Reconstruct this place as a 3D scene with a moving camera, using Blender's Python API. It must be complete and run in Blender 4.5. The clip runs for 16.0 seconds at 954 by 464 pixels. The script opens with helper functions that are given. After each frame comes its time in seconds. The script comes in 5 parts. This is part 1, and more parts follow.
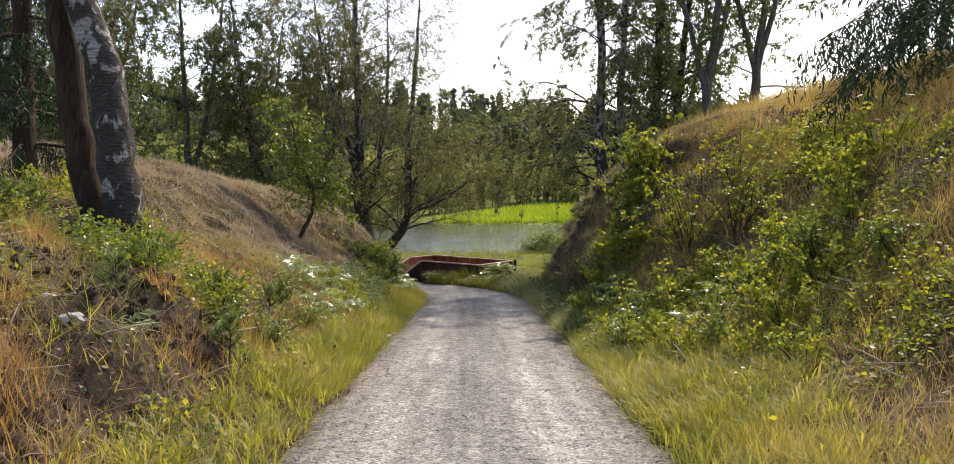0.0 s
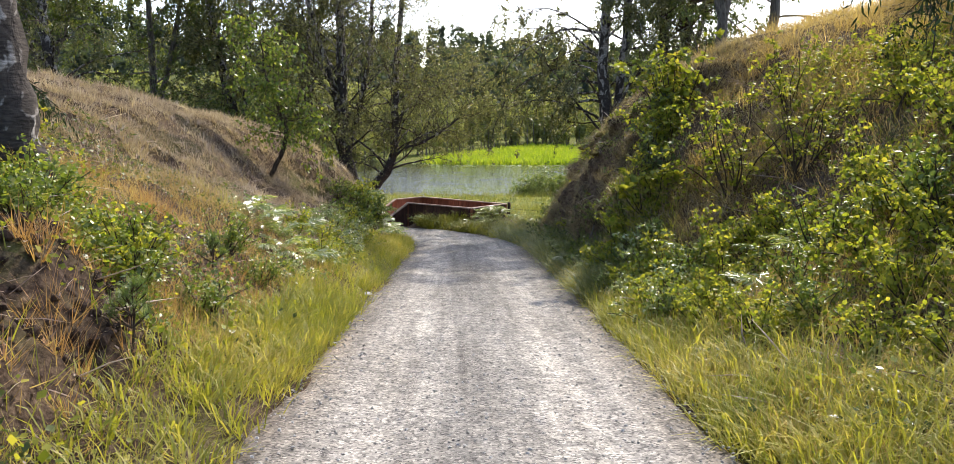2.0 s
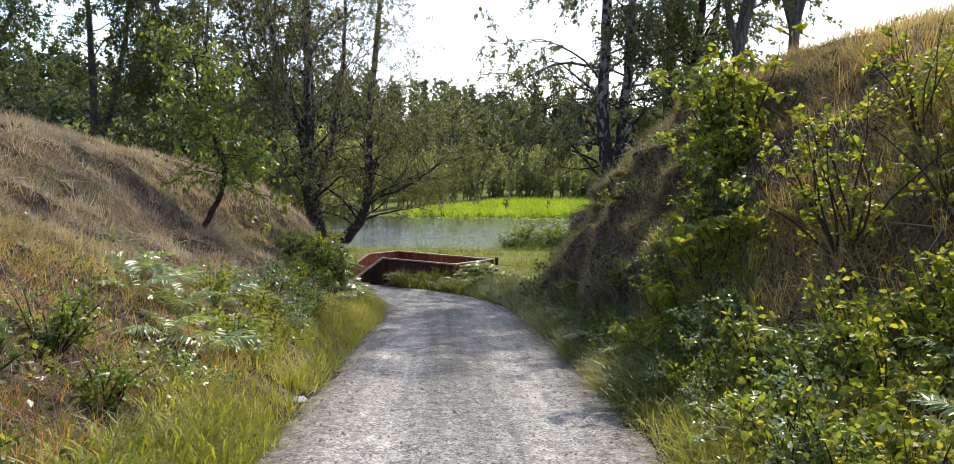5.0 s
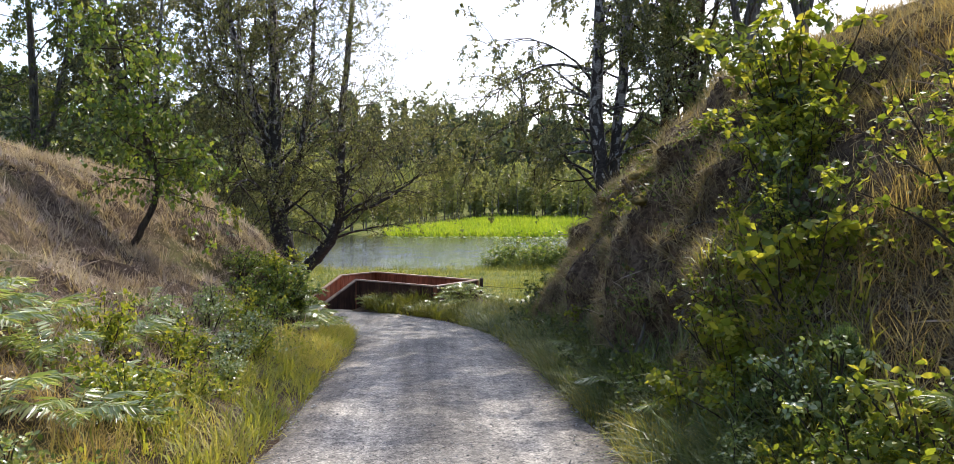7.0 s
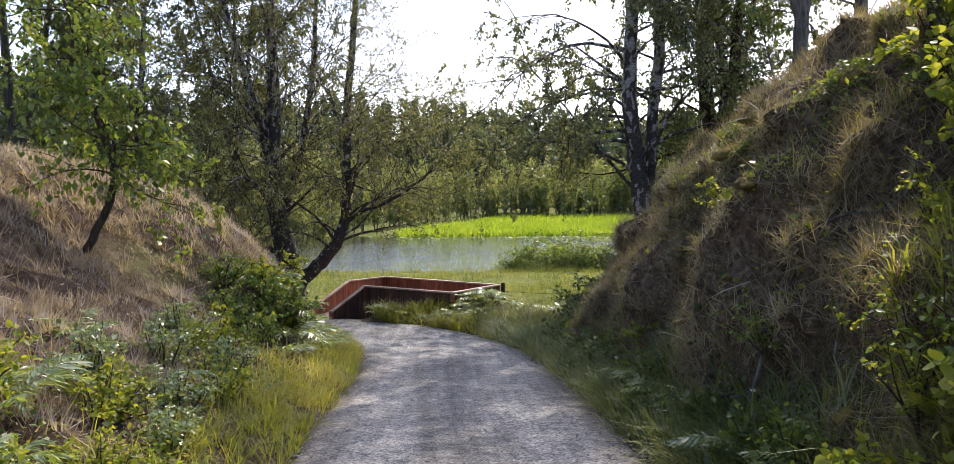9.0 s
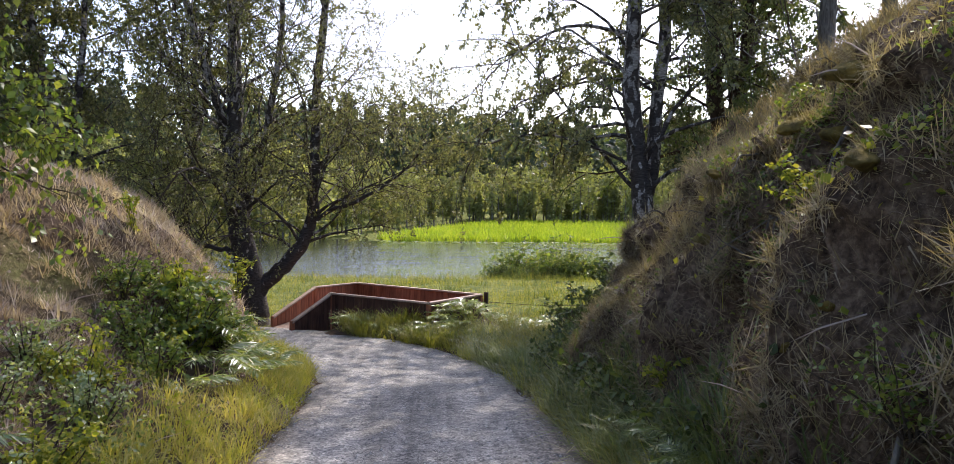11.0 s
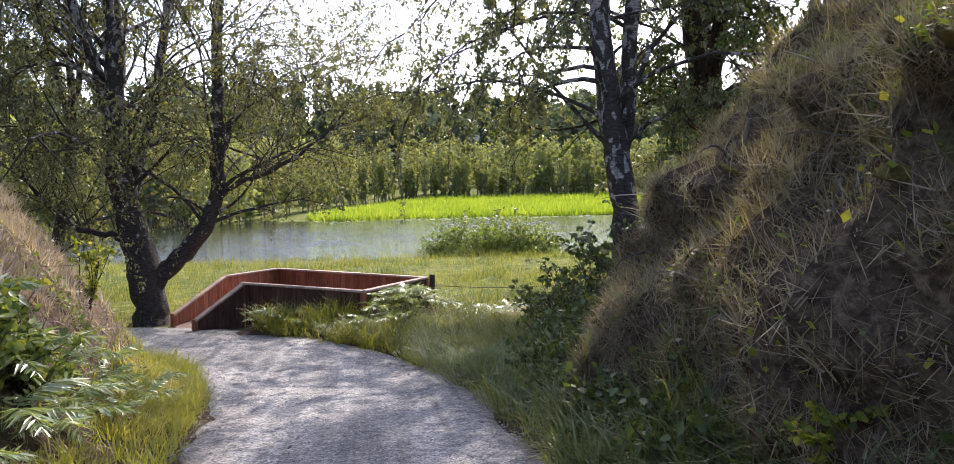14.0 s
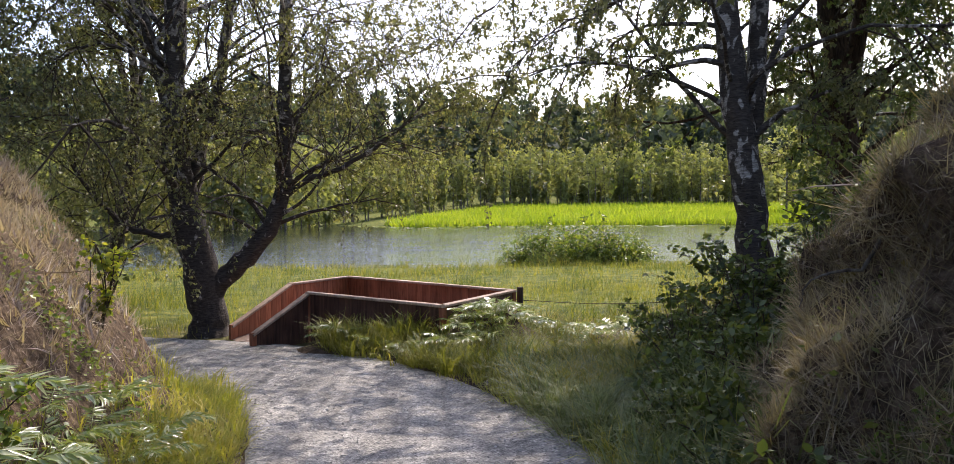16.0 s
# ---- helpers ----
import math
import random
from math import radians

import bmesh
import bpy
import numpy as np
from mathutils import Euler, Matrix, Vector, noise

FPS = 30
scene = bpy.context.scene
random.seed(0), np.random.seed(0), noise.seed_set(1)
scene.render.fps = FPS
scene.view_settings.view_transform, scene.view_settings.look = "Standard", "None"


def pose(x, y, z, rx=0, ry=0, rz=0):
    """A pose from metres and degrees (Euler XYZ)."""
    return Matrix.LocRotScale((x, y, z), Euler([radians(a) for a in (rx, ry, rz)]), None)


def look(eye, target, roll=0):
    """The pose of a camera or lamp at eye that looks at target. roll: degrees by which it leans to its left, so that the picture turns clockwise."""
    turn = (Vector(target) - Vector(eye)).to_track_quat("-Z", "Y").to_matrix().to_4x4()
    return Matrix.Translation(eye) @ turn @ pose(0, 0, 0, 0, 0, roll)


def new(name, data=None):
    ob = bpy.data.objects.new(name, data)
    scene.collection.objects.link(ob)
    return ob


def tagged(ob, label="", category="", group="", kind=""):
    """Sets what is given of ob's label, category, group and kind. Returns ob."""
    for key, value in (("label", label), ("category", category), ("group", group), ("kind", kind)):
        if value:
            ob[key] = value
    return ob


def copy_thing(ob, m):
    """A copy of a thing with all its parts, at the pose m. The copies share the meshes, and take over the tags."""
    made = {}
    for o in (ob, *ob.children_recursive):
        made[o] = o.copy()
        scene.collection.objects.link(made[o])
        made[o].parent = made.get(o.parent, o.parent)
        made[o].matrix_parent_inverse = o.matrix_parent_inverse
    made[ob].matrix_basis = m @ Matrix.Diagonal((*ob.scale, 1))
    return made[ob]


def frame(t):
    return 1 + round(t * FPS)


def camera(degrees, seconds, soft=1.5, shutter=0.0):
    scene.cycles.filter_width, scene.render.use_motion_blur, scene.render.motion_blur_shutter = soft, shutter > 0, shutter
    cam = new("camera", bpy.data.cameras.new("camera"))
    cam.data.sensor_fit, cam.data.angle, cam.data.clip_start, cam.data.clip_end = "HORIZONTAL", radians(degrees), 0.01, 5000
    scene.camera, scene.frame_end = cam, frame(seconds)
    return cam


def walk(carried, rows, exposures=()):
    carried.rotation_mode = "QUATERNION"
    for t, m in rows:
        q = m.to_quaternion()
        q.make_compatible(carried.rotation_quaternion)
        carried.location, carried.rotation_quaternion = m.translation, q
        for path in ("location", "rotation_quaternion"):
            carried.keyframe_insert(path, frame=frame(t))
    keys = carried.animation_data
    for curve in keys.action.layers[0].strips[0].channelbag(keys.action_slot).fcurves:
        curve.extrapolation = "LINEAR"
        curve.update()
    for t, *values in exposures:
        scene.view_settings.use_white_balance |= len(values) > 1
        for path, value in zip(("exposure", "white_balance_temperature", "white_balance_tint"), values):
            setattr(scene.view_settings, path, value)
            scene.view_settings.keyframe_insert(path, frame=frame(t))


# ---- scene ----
cam = camera(58.4, 16.0, soft=0.75)
METRES, EYE, TILT, LEAN, TURN = 20.0, 1.6, -2.2, 0.0, 0.0
ROWS = [
    (0.0, 0.0, 0.0, 0.0, 0.0, 0.0, -0.0),
    (0.5, -0.0021, 0.0318, -0.002, -0.14, -0.5, 1.55),
    (1.0, -0.0052, 0.0621, -0.0034, -0.51, -1.38, -0.4),
    (1.5, -0.0071, 0.0922, -0.0035, -0.55, -3.94, -0.41),
    (2.0, -0.0078, 0.1245, -0.0028, -0.84, -3.89, -0.56),
    (2.5, -0.0072, 0.1566, -0.0017, -1.16, -3.25, 0.09),
    (3.0, -0.0063, 0.1887, -0.0038, -1.16, -1.52, -0.49),
    (3.5, -0.0057, 0.2211, -0.0043, -1.3, -1.13, -0.82),
    (4.0, -0.0054, 0.2541, -0.0059, -1.58, -0.52, -1.16),
    (4.5, -0.0077, 0.2863, -0.007, -1.84, -0.72, -2.14),
    (5.0, -0.0072, 0.3169, -0.0057, -2.03, -0.31, -0.67),
    (7.5, -0.0049, 0.4774, -0.008, -3.36, 1.15, -0.28),
    (8.0, -0.0049, 0.51, -0.0065, -3.32, 1.25, -0.14),
    (8.5, -0.007, 0.5413, -0.0071, -3.11, 1.26, 0.82),
    (9.0, -0.0103, 0.5737, -0.0066, -2.5, 1.03, 0.43),
    (11.5, 0.0055, 0.7295, -0.0074, -3.52, 1.41, -0.65),
    (12.0, 0.0066, 0.7594, -0.0084, -3.28, 0.32, -0.07),
    (12.5, 0.0054, 0.79, -0.0086, -3.23, 0.11, -0.56),
    (13.0, 0.0053, 0.82, -0.0067, -4.18, 0.12, 0.59),
    (13.5, 0.0046, 0.8506, -0.0084, -6.72, 1.35, 1.07),
    (14.0, 0.0028, 0.8803, -0.0099, -7.9, -0.2, 1.45),
    (14.5, 0.0001, 0.9088, -0.0109, -8.93, -0.27, 1.64),
    (15.0, -0.0018, 0.9385, -0.012, -8.75, -1.39, 1.93),
    (15.5, -0.0004, 0.9673, -0.0115, -8.42, -0.56, 1.76),
    (16.0, 0.0016, 0.9971, -0.0115, -2.72, 0.44, 0.57),
]
walk(cam, [(t, pose(0, 0, EYE, TILT, LEAN, TURN) @ pose(METRES * x, METRES * y, METRES * z, 90 + pitch, roll, yaw)) for t, x, y, z, yaw, pitch, roll in ROWS],
     exposures=[(0, .85, 6800, 15), (1, 1.0, 6750, 15), (1.5, 1.2, 6600, 13), (3, 1.2, 6300, 12), (4, 1.0, 6200, 11), (5, .98, 6200, 11), (8, 1.15, 6200, 16), (9, 1.17, 6200, 17), (11.5, 1.15, 6200, 19), (12, 1.3, 6150, 20), (13, 1.32, 6150, 20), (14.5, 1.5, 6100, 21), (15, 1.45, 6150, 20), (15.5, 1.1, 6300, 19), (16, 1.15, 6400, 19)])

# ---- world, sun ----
SUN_AZ, SUN_EL = 28.0, 46.0          # degrees to the right of straight ahead (+y), and up
world = bpy.data.worlds.new("world")
scene.world = world
world.use_nodes = True
wn, wl = world.node_tree.nodes, world.node_tree.links
wn.clear()
sky = wn.new("ShaderNodeTexSky")
sky.sky_type, sky.sun_disc = "NISHITA", False
sky.sun_elevation, sky.sun_rotation = radians(SUN_EL), radians(SUN_AZ)
sky.air_density, sky.dust_density, sky.ozone_density = 1.0, 2.5, 1.0
wback = wn.new("ShaderNodeBackground")
wback.inputs["Strength"].default_value = 0.15
wout = wn.new("ShaderNodeOutputWorld")
wl.new(sky.outputs["Color"], wback.inputs["Color"])
wl.new(wback.outputs["Background"], wout.inputs["Surface"])
sun = new("sun", bpy.data.lights.new("sun", "SUN"))
sun.data.energy, sun.data.angle, sun.data.color = 2.7, radians(0.6), (1.0, 0.92, 0.78)
_d = Vector((math.sin(radians(SUN_AZ)) * math.cos(radians(SUN_EL)), math.cos(radians(SUN_AZ)) * math.cos(radians(SUN_EL)), math.sin(radians(SUN_EL))))
sun.matrix_world = look(_d * 60, (0, 0, 0))

# ---- numpy noise and terrain ----
RNG = np.random.default_rng(7)
_T = np.random.default_rng(3).random((64, 64))


def vnoise(x, y, s, o=0.0):
    """Smooth value noise, -1 to 1, with cells of s metres."""
    x, y = np.asarray(x, float) / s + 100.3 + o, np.asarray(y, float) / s + 57.7 - o
    i, j = np.floor(x).astype(int), np.floor(y).astype(int)
    u, v = x - i, y - j
    u, v = u * u * (3 - 2 * u), v * v * (3 - 2 * v)
    g = lambda a, b: _T[a % 64, b % 64]
    return 2 * ((g(i, j) * (1 - u) + g(i + 1, j) * u) * (1 - v) + (g(i, j + 1) * (1 - u) + g(i + 1, j + 1) * u) * v) - 1


def smooth(a, b, x):
    k = np.clip((np.asarray(x, float) - a) / (b - a), 0, 1)
    return k * k * (3 - 2 * k)


_fy = np.linspace(-120, 900, 4081)
_fz = np.interp(_fy, (-120, -30, 0, 10, 20, 28, 36, 50, 56, 59, 66, 118, 126, 130, 185, 230, 330, 900),
                (4, 1.2, 0, -.48, -1.03, -1.55, -1.9, -1.93, -1.98, -2.25, -2.9, -2.9, -2.3, -1.95, .3, 4, 24, 45))
_k = np.ones(9) / 9
_fz = np.convolve(np.pad(_fz, 4, mode="edge"), _k, "valid")
_cy = np.linspace(-120, 40, 641)
_cx = np.interp(_cy, (-120, 24, 28, 30, 31.2, 33.6, 35.5, 40), (0, 0, -.3, -.85, -1.3, -3.2, -5.2, -8))
_cx = np.convolve(np.pad(_cx, 4, mode="edge"), _k, "valid")


def base_z(y):
    return np.interp(y, _fy, _fz)


def road_x(y):
    return np.interp(y, _cy, _cx)


def prof(d, *pairs):
    return np.interp(d, pairs[0::2], pairs[1::2])


def blend(y, stations):
    """Blends cross profiles along y: stations are (y, heights)."""
    out = stations[0][1].copy()
    for (ya, _), (yb, hb) in zip(stations, stations[1:]):
        k = smooth(ya, yb, y)
        out = out * (1 - k) + hb * k
    return out


def band_(a, b, c, d, v):
    return smooth(a, b, v) * (1 - smooth(c, d, v))


def ground_z(x, y, rough=True):
    x, y = np.broadcast_arrays(np.asarray(x, float), np.asarray(y, float))
    c = np.maximum(road_x(np.minimum(y, 34)), -.7)
    cr = road_x(np.minimum(y, 34))
    wob = vnoise(x * 0 + 3, y, 2.6) * .12 * smooth(4, 10, y)
    r = x - c + wob
    right = blend(y, [
        (4, prof(r, 1.5, 0, 2.2, .2, 3.5, .6, 5, 1.35, 7, 2.7, 10, 3.9, 16, 4.6)),
        (12, prof(r, 1.5, 0, 2.3, .3, 3.0, .65, 3.6, 1.15, 4.8, 2.6, 7.2, 4.3, 11, 5.0)),
        (18, prof(r, 1.7, 0, 2.05, .3, 2.4, 1.75, 2.9, 2.7, 4.4, 4.0, 7, 4.8, 11, 5.2)),
        (24, prof(r, 1.7, 0, 2.25, .3, 2.65, 1.5, 3.1, 2.4, 4.4, 3.9, 7, 4.8, 11, 5.2)),
        (26.0, prof(r, 1.8, 0, 2.7, .25, 3.0, 1.5, 3.6, 2.4, 4.4, 3.3, 6, 4.0, 9, 4.4)),
        (27.9, prof(r, 2.5, 0, 4.6, .35, 6, 1.1, 8, 2.0, 12, 2.6)),
        (46, prof(r, 2, 0, 30, 0)),
    ])
    d = c - x + wob
    left = blend(y, [
        (8, prof(d, 1.5, 0, 2.3, .25, 2.9, .85, 3.5, 1.15, 4.1, 1.5, 6, 1.95, 9, 2.3, 14, 2.6)),
        (14, prof(d, 1.5, 0, 2.4, .4, 4.2, 1.5, 6, 2.2, 8.4, 2.8, 14, 3.2)),
        (20, prof(d, 1.6, 0, 2.2, .35, 4.6, 1.55, 6.2, 3.0, 8, 3.6, 12, 3.8)),
        (22.3, prof(d, 1.6, 0, 2.2, .35, 4.6, 1.6, 6.2, 3.0, 8, 3.6, 12, 3.8)),
        (25.5, prof(d, 1.6, 0, 2.1, .3, 2.7, 1.2, 3.3, 1.9, 4.3, 2.7, 6.0, 3.3, 8, 3.6, 12, 3.7)),
    ])
    left = left * (1 - smooth(28.7, 30.6, y - .9 * np.clip(-3 - x, -1, 5)))
    h = np.where(x > c, right, left)
    h = h * (1 - smooth(25, 60, np.abs(x)) * .5)
    yy = y - 30 * smooth(3, 25, -x) * smooth(85, 118, y) * (1 - smooth(150, 200, y))
    q = np.clip(((x + 1.7) * 2.6 + (y - 34.5) * -.9) / 7.57, 0, 1)
    z = base_z(yy) + h + .42 * np.exp(-((x - 1.1) ** 2 + (y - 33.9) ** 2) / 1.1) + .3 * np.exp(-((x + 1.7 - 2.6 * q) ** 2 + (y - 34.5 + .9 * q) ** 2) / .35)
    # the wooded knolls beyond the pond
    z = z + smooth(200, 330, y) * (9 * vnoise(x, y, 75) + 5 * vnoise(x, y, 31, 3)) + 5 * smooth(60, 200, np.abs(x)) * smooth(100, 130, y)
    if rough:
        off = smooth(1.4, 2.6, np.abs(x - cr)) * (1 - (y > 33.5) * (x < 1) * .7)
        near = 1 - smooth(45, 60, y)
        z = z + off * near * (.10 * vnoise(x, y, 1.1) * np.clip(h + .2, .1, 1) + .05 * vnoise(x, y, .43, 5) + .03 * vnoise(x, y, .21, 9) * np.clip(h, 0, 1))
        z = z + band_(14, 17, 27, 30, y) * band_(2.0, 2.5, 3.5, 5, x - c) * (.42 * vnoise(x, y, .95, 21) + .2 * vnoise(x, y, .4, 22) + .1 * vnoise(x, y, .2, 23))
        z = z + band_(14, 18, 29, 31, y) * band_(2.6, 3.4, 9, 12, c - x) * (.09 * vnoise(x, y, .32, 26) + .07 * vnoise(x, y, .8, 27) + .04 * vnoise(x, y, .17, 28))
        z = z + band_(3, 4, 8.5, 9.5, y) * band_(2.1, 2.5, 3.4, 3.9, c - x) * (.2 * vnoise(x, y, .5, 24) + .12 * vnoise(x, y, .24, 25))
        z = z - .05 * (1 - smooth(1.3, 1.7, np.abs(x - cr))) * (1 - smooth(33, 36, y)) - .04 * (y > 32) * (x < -1) * (y < 38)
    return z


def cut_shift(x, y, z):
    """How far the turf and soil of the cut bank bulge out or hang back, level by level."""
    k = band_(14, 17, 26.5, 29, y) * band_(1.95, 2.3, 4.2, 5.5, x) * smooth(.15, .6, z - base_z(y))
    return k * (.34 * vnoise(y, z * 1.3, .75, 51) + .2 * vnoise(y, z * 1.2, .3, 52) + .08 * vnoise(y, z, .14, 53) + .12 * vnoise(y, z * .2, .22, 54))


# ---- mesh helpers ----
def mesh_of(name, v, f, mat, flat=False):
    """A mesh from numpy arrays; f is one array of faces, or a list of them."""
    v = np.asarray(v, np.float32)
    fs = [np.asarray(a, np.int32) for a in (f if isinstance(f, list) else [f]) if len(a)]
    me = bpy.data.meshes.new(name)
    me.vertices.add(len(v))
    me.vertices.foreach_set("co", v.ravel())
    loops = np.concatenate([a.ravel() for a in fs])
    sizes = np.concatenate([np.full(len(a), a.shape[1], np.int32) for a in fs])
    me.loops.add(len(loops))
    me.loops.foreach_set("vertex_index", loops)
    me.polygons.add(len(sizes))
    me.polygons.foreach_set("loop_start", np.concatenate([[0], np.cumsum(sizes)[:-1]]).astype(np.int32))
    me.polygons.foreach_set("use_smooth", np.full(len(sizes), not flat))
    me.materials.append(mat)
    me.update(calc_edges=True)
    return me


def thing(name, label, category, kind="", group="", at=(0, 0, 0)):
    ob = new(name)
    ob.empty_display_size = .2
    ob.location = at
    return tagged(ob, label, category, group, kind)


def child(name, me, parent, label="", kind=""):
    ob = new(name, me)
    ob.parent = parent
    return tagged(ob, label, kind=kind)


class Geo:
    """Gathers pieces into one mesh."""

    def __init__(self):
        self.v, self.f, self.n = [], {}, 0

    def add(self, v, f):
        v, f = np.asarray(v, float), np.asarray(f, int)
        self.f.setdefault(f.shape[1], []).append(f + self.n)
        self.v.append(v)
        self.n += len(v)

    def mesh(self, name, mat, flat=False, origin=(0, 0, 0)):
        return mesh_of(name, np.concatenate(self.v) - np.asarray(origin), [np.concatenate(a) for a in self.f.values()], mat, flat)


def rots(yaw, pitch, roll):
    """Turns: first roll about y, then pitch about x, then yaw about z; arrays of radians."""
    cy, sy, cp, sp, cr, sr = np.cos(yaw), np.sin(yaw), np.cos(pitch), np.sin(pitch), np.cos(roll), np.sin(roll)
    o, l = np.zeros_like(cy), np.ones_like(cy)
    z = np.stack([cy, -sy, o, sy, cy, o, o, o, l], -1).reshape(-1, 3, 3)
    x = np.stack([l, o, o, o, cp, -sp, o, sp, cp], -1).reshape(-1, 3, 3)
    y = np.stack([cr, o, sr, o, l, o, -sr, o, cr], -1).reshape(-1, 3, 3)
    return z @ x @ y


def spread(tv, tf, pos, rot, scale):
    """Many copies of a small template (verts, faces) as arrays."""
    tv, tf, pos = np.asarray(tv, float), np.asarray(tf, int), np.asarray(pos, float)
    scale = np.asarray(scale, float)
    if scale.ndim == 1:
        scale = scale[:, None].repeat(3, 1)
    v = np.einsum("nij,nkj->nki", rot, tv[None] * scale[:, None]) + pos[:, None]
    f = tf[None] + (np.arange(len(pos)) * len(tv))[:, None, None]
    return v.reshape(-1, 3), f.reshape(-1, tf.shape[1])


def tube(geo, pts, rad, sides=6, cap=True, rough=0.0):
    """A tapered tube along points."""
    p = np.asarray(pts, float)
    r = np.broadcast_to(np.asarray(rad, float), (len(p),))
    t = np.gradient(p, axis=0)
    t /= np.linalg.norm(t, axis=1)[:, None] + 1e-9
    ref = np.array([1., 0, 0]) if abs(t[0, 0]) < .8 else np.array([0, 1., 0])
    u = np.cross(t, ref)
    u /= np.linalg.norm(u, axis=1)[:, None] + 1e-9
    w = np.cross(t, u)
    a = np.linspace(0, 2 * np.pi, sides, endpoint=False)
    rr = r[:, None] * (1 + rough * RNG.standard_normal((len(p), sides)))
    ring = p[:, None] + (np.cos(a)[None, :, None] * u[:, None] + np.sin(a)[None, :, None] * w[:, None]) * rr[..., None]
    i = np.arange(len(p) - 1)[:, None] * sides
    j = np.arange(sides)[None]
    k = (j + 1) % sides
    f = np.stack([i + j, i + k, i + sides + k, i + sides + j], -1).reshape(-1, 4)
    geo.add(ring.reshape(-1, 3), f)


def curve_pts(ctrl, n):
    """Catmull-Rom through control points (rows of any width)."""
    c = np.asarray(ctrl, float)
    c = np.concatenate([2 * c[:1] - c[1:2], c, 2 * c[-1:] - c[-2:-1]])
    s = np.linspace(0, len(c) - 3 - 1e-6, n)
    i = s.astype(int)
    t = (s - i)[:, None]
    a, b, d, e = c[i], c[i + 1], c[i + 2], c[i + 3]
    return .5 * (2 * b + (d - a) * t + (2 * a - 5 * b + 4 * d - e) * t * t + (3 * b - a - 3 * d + e) * t ** 3)


def box_geo(geo, m, sx, sy, sz, bevel=0.0):
    """A box with chamfered long edges, centred, posed by m."""
    b = min(bevel, sx / 2.1, sz / 2.1)
    pr = np.array([(-sx / 2 + b, -sz / 2), (sx / 2 - b, -sz / 2), (sx / 2, -sz / 2 + b), (sx / 2, sz / 2 - b), (sx / 2 - b, sz / 2), (-sx / 2 + b, sz / 2), (-sx / 2, sz / 2 - b), (-sx / 2, -sz / 2 + b)])
    v = np.array([(x, y, z) for y in (-sy / 2, sy / 2) for x, z in pr])
    mm = np.array(m)
    v = v @ mm[:3, :3].T + mm[:3, 3]
    n = geo.n
    geo.add(v, [[i, (i + 1) % 8, 8 + (i + 1) % 8, 8 + i] for i in range(8)])
    geo.f.setdefault(8, []).append(np.array([[7, 6, 5, 4, 3, 2, 1, 0], [8, 9, 10, 11, 12, 13, 14, 15]]) + n)


# ---- materials ----
def mat_nodes(name):
    m = bpy.data.materials.new(name)
    m.use_nodes = True
    m.node_tree.nodes.clear()
    return m, m.node_tree.nodes, m.node_tree.links


def ramp(n, stops):
    r = n.new("ShaderNodeValToRGB")
    e = r.color_ramp.elements
    while len(e) < len(stops):
        e.new(.5)
    for k, (p, c) in zip(e, stops):
        k.position, k.color = p, (*c, 1)
    return r


def noise_tex(n, l, scale, detail=5, rough=.6, dist=0.0, stretch=None):
    t = n.new("ShaderNodeTexNoise")
    t.inputs["Scale"].default_value, t.inputs["Detail"].default_value = scale, detail
    t.inputs["Roughness"].default_value, t.inputs["Distortion"].default_value = rough, dist
    g = n.new("ShaderNodeNewGeometry")
    src = g.outputs["Position"]
    if stretch:
        mp = n.new("ShaderNodeMapping")
        mp.inputs["Scale"].default_value = stretch
        l.new(src, mp.inputs["Vector"])
        src = mp.outputs["Vector"]
    l.new(src, t.inputs["Vector"])
    return t


def mixc(n, l, fac, a, b, mode="MIX"):
    m = n.new("ShaderNodeMix")
    m.data_type, m.blend_type = "RGBA", mode
    for key, val in ((0, fac), (6, a), (7, b)):
        if isinstance(val, (int, float)):
            m.inputs[key].default_value = val
        elif isinstance(val, tuple):
            m.inputs[key].default_value = (*val, 1)
        else:
            l.new(val, m.inputs[key])
    return m.outputs[2]


def finish(m, n, l, colour, rough, bumps=(), spec=.3, metallic=0.0):
    """A principled surface with stacked bumps (height socket, strength, distance)."""
    b = n.new("ShaderNodeBsdfPrincipled")
    if isinstance(colour, tuple):
        b.inputs["Base Color"].default_value = (*colour, 1)
    else:
        l.new(colour, b.inputs["Base Color"])
    b.inputs["Metallic"].default_value = metallic
    b.inputs["Specular IOR Level"].default_value = spec
    if isinstance(rough, (int, float)):
        b.inputs["Roughness"].default_value = rough
    else:
        l.new(rough, b.inputs["Roughness"])
    last = None
    for h, s, d in bumps:
        k = n.new("ShaderNodeBump")
        k.inputs["Strength"].default_value, k.inputs["Distance"].default_value = s, d
        l.new(h, k.inputs["Height"])
        if last:
            l.new(last, k.inputs["Normal"])
        last = k.outputs["Normal"]
    if last:
        l.new(last, b.inputs["Normal"])
    o = n.new("ShaderNodeOutputMaterial")
    l.new(b.outputs["BSDF"], o.inputs["Surface"])
    return m


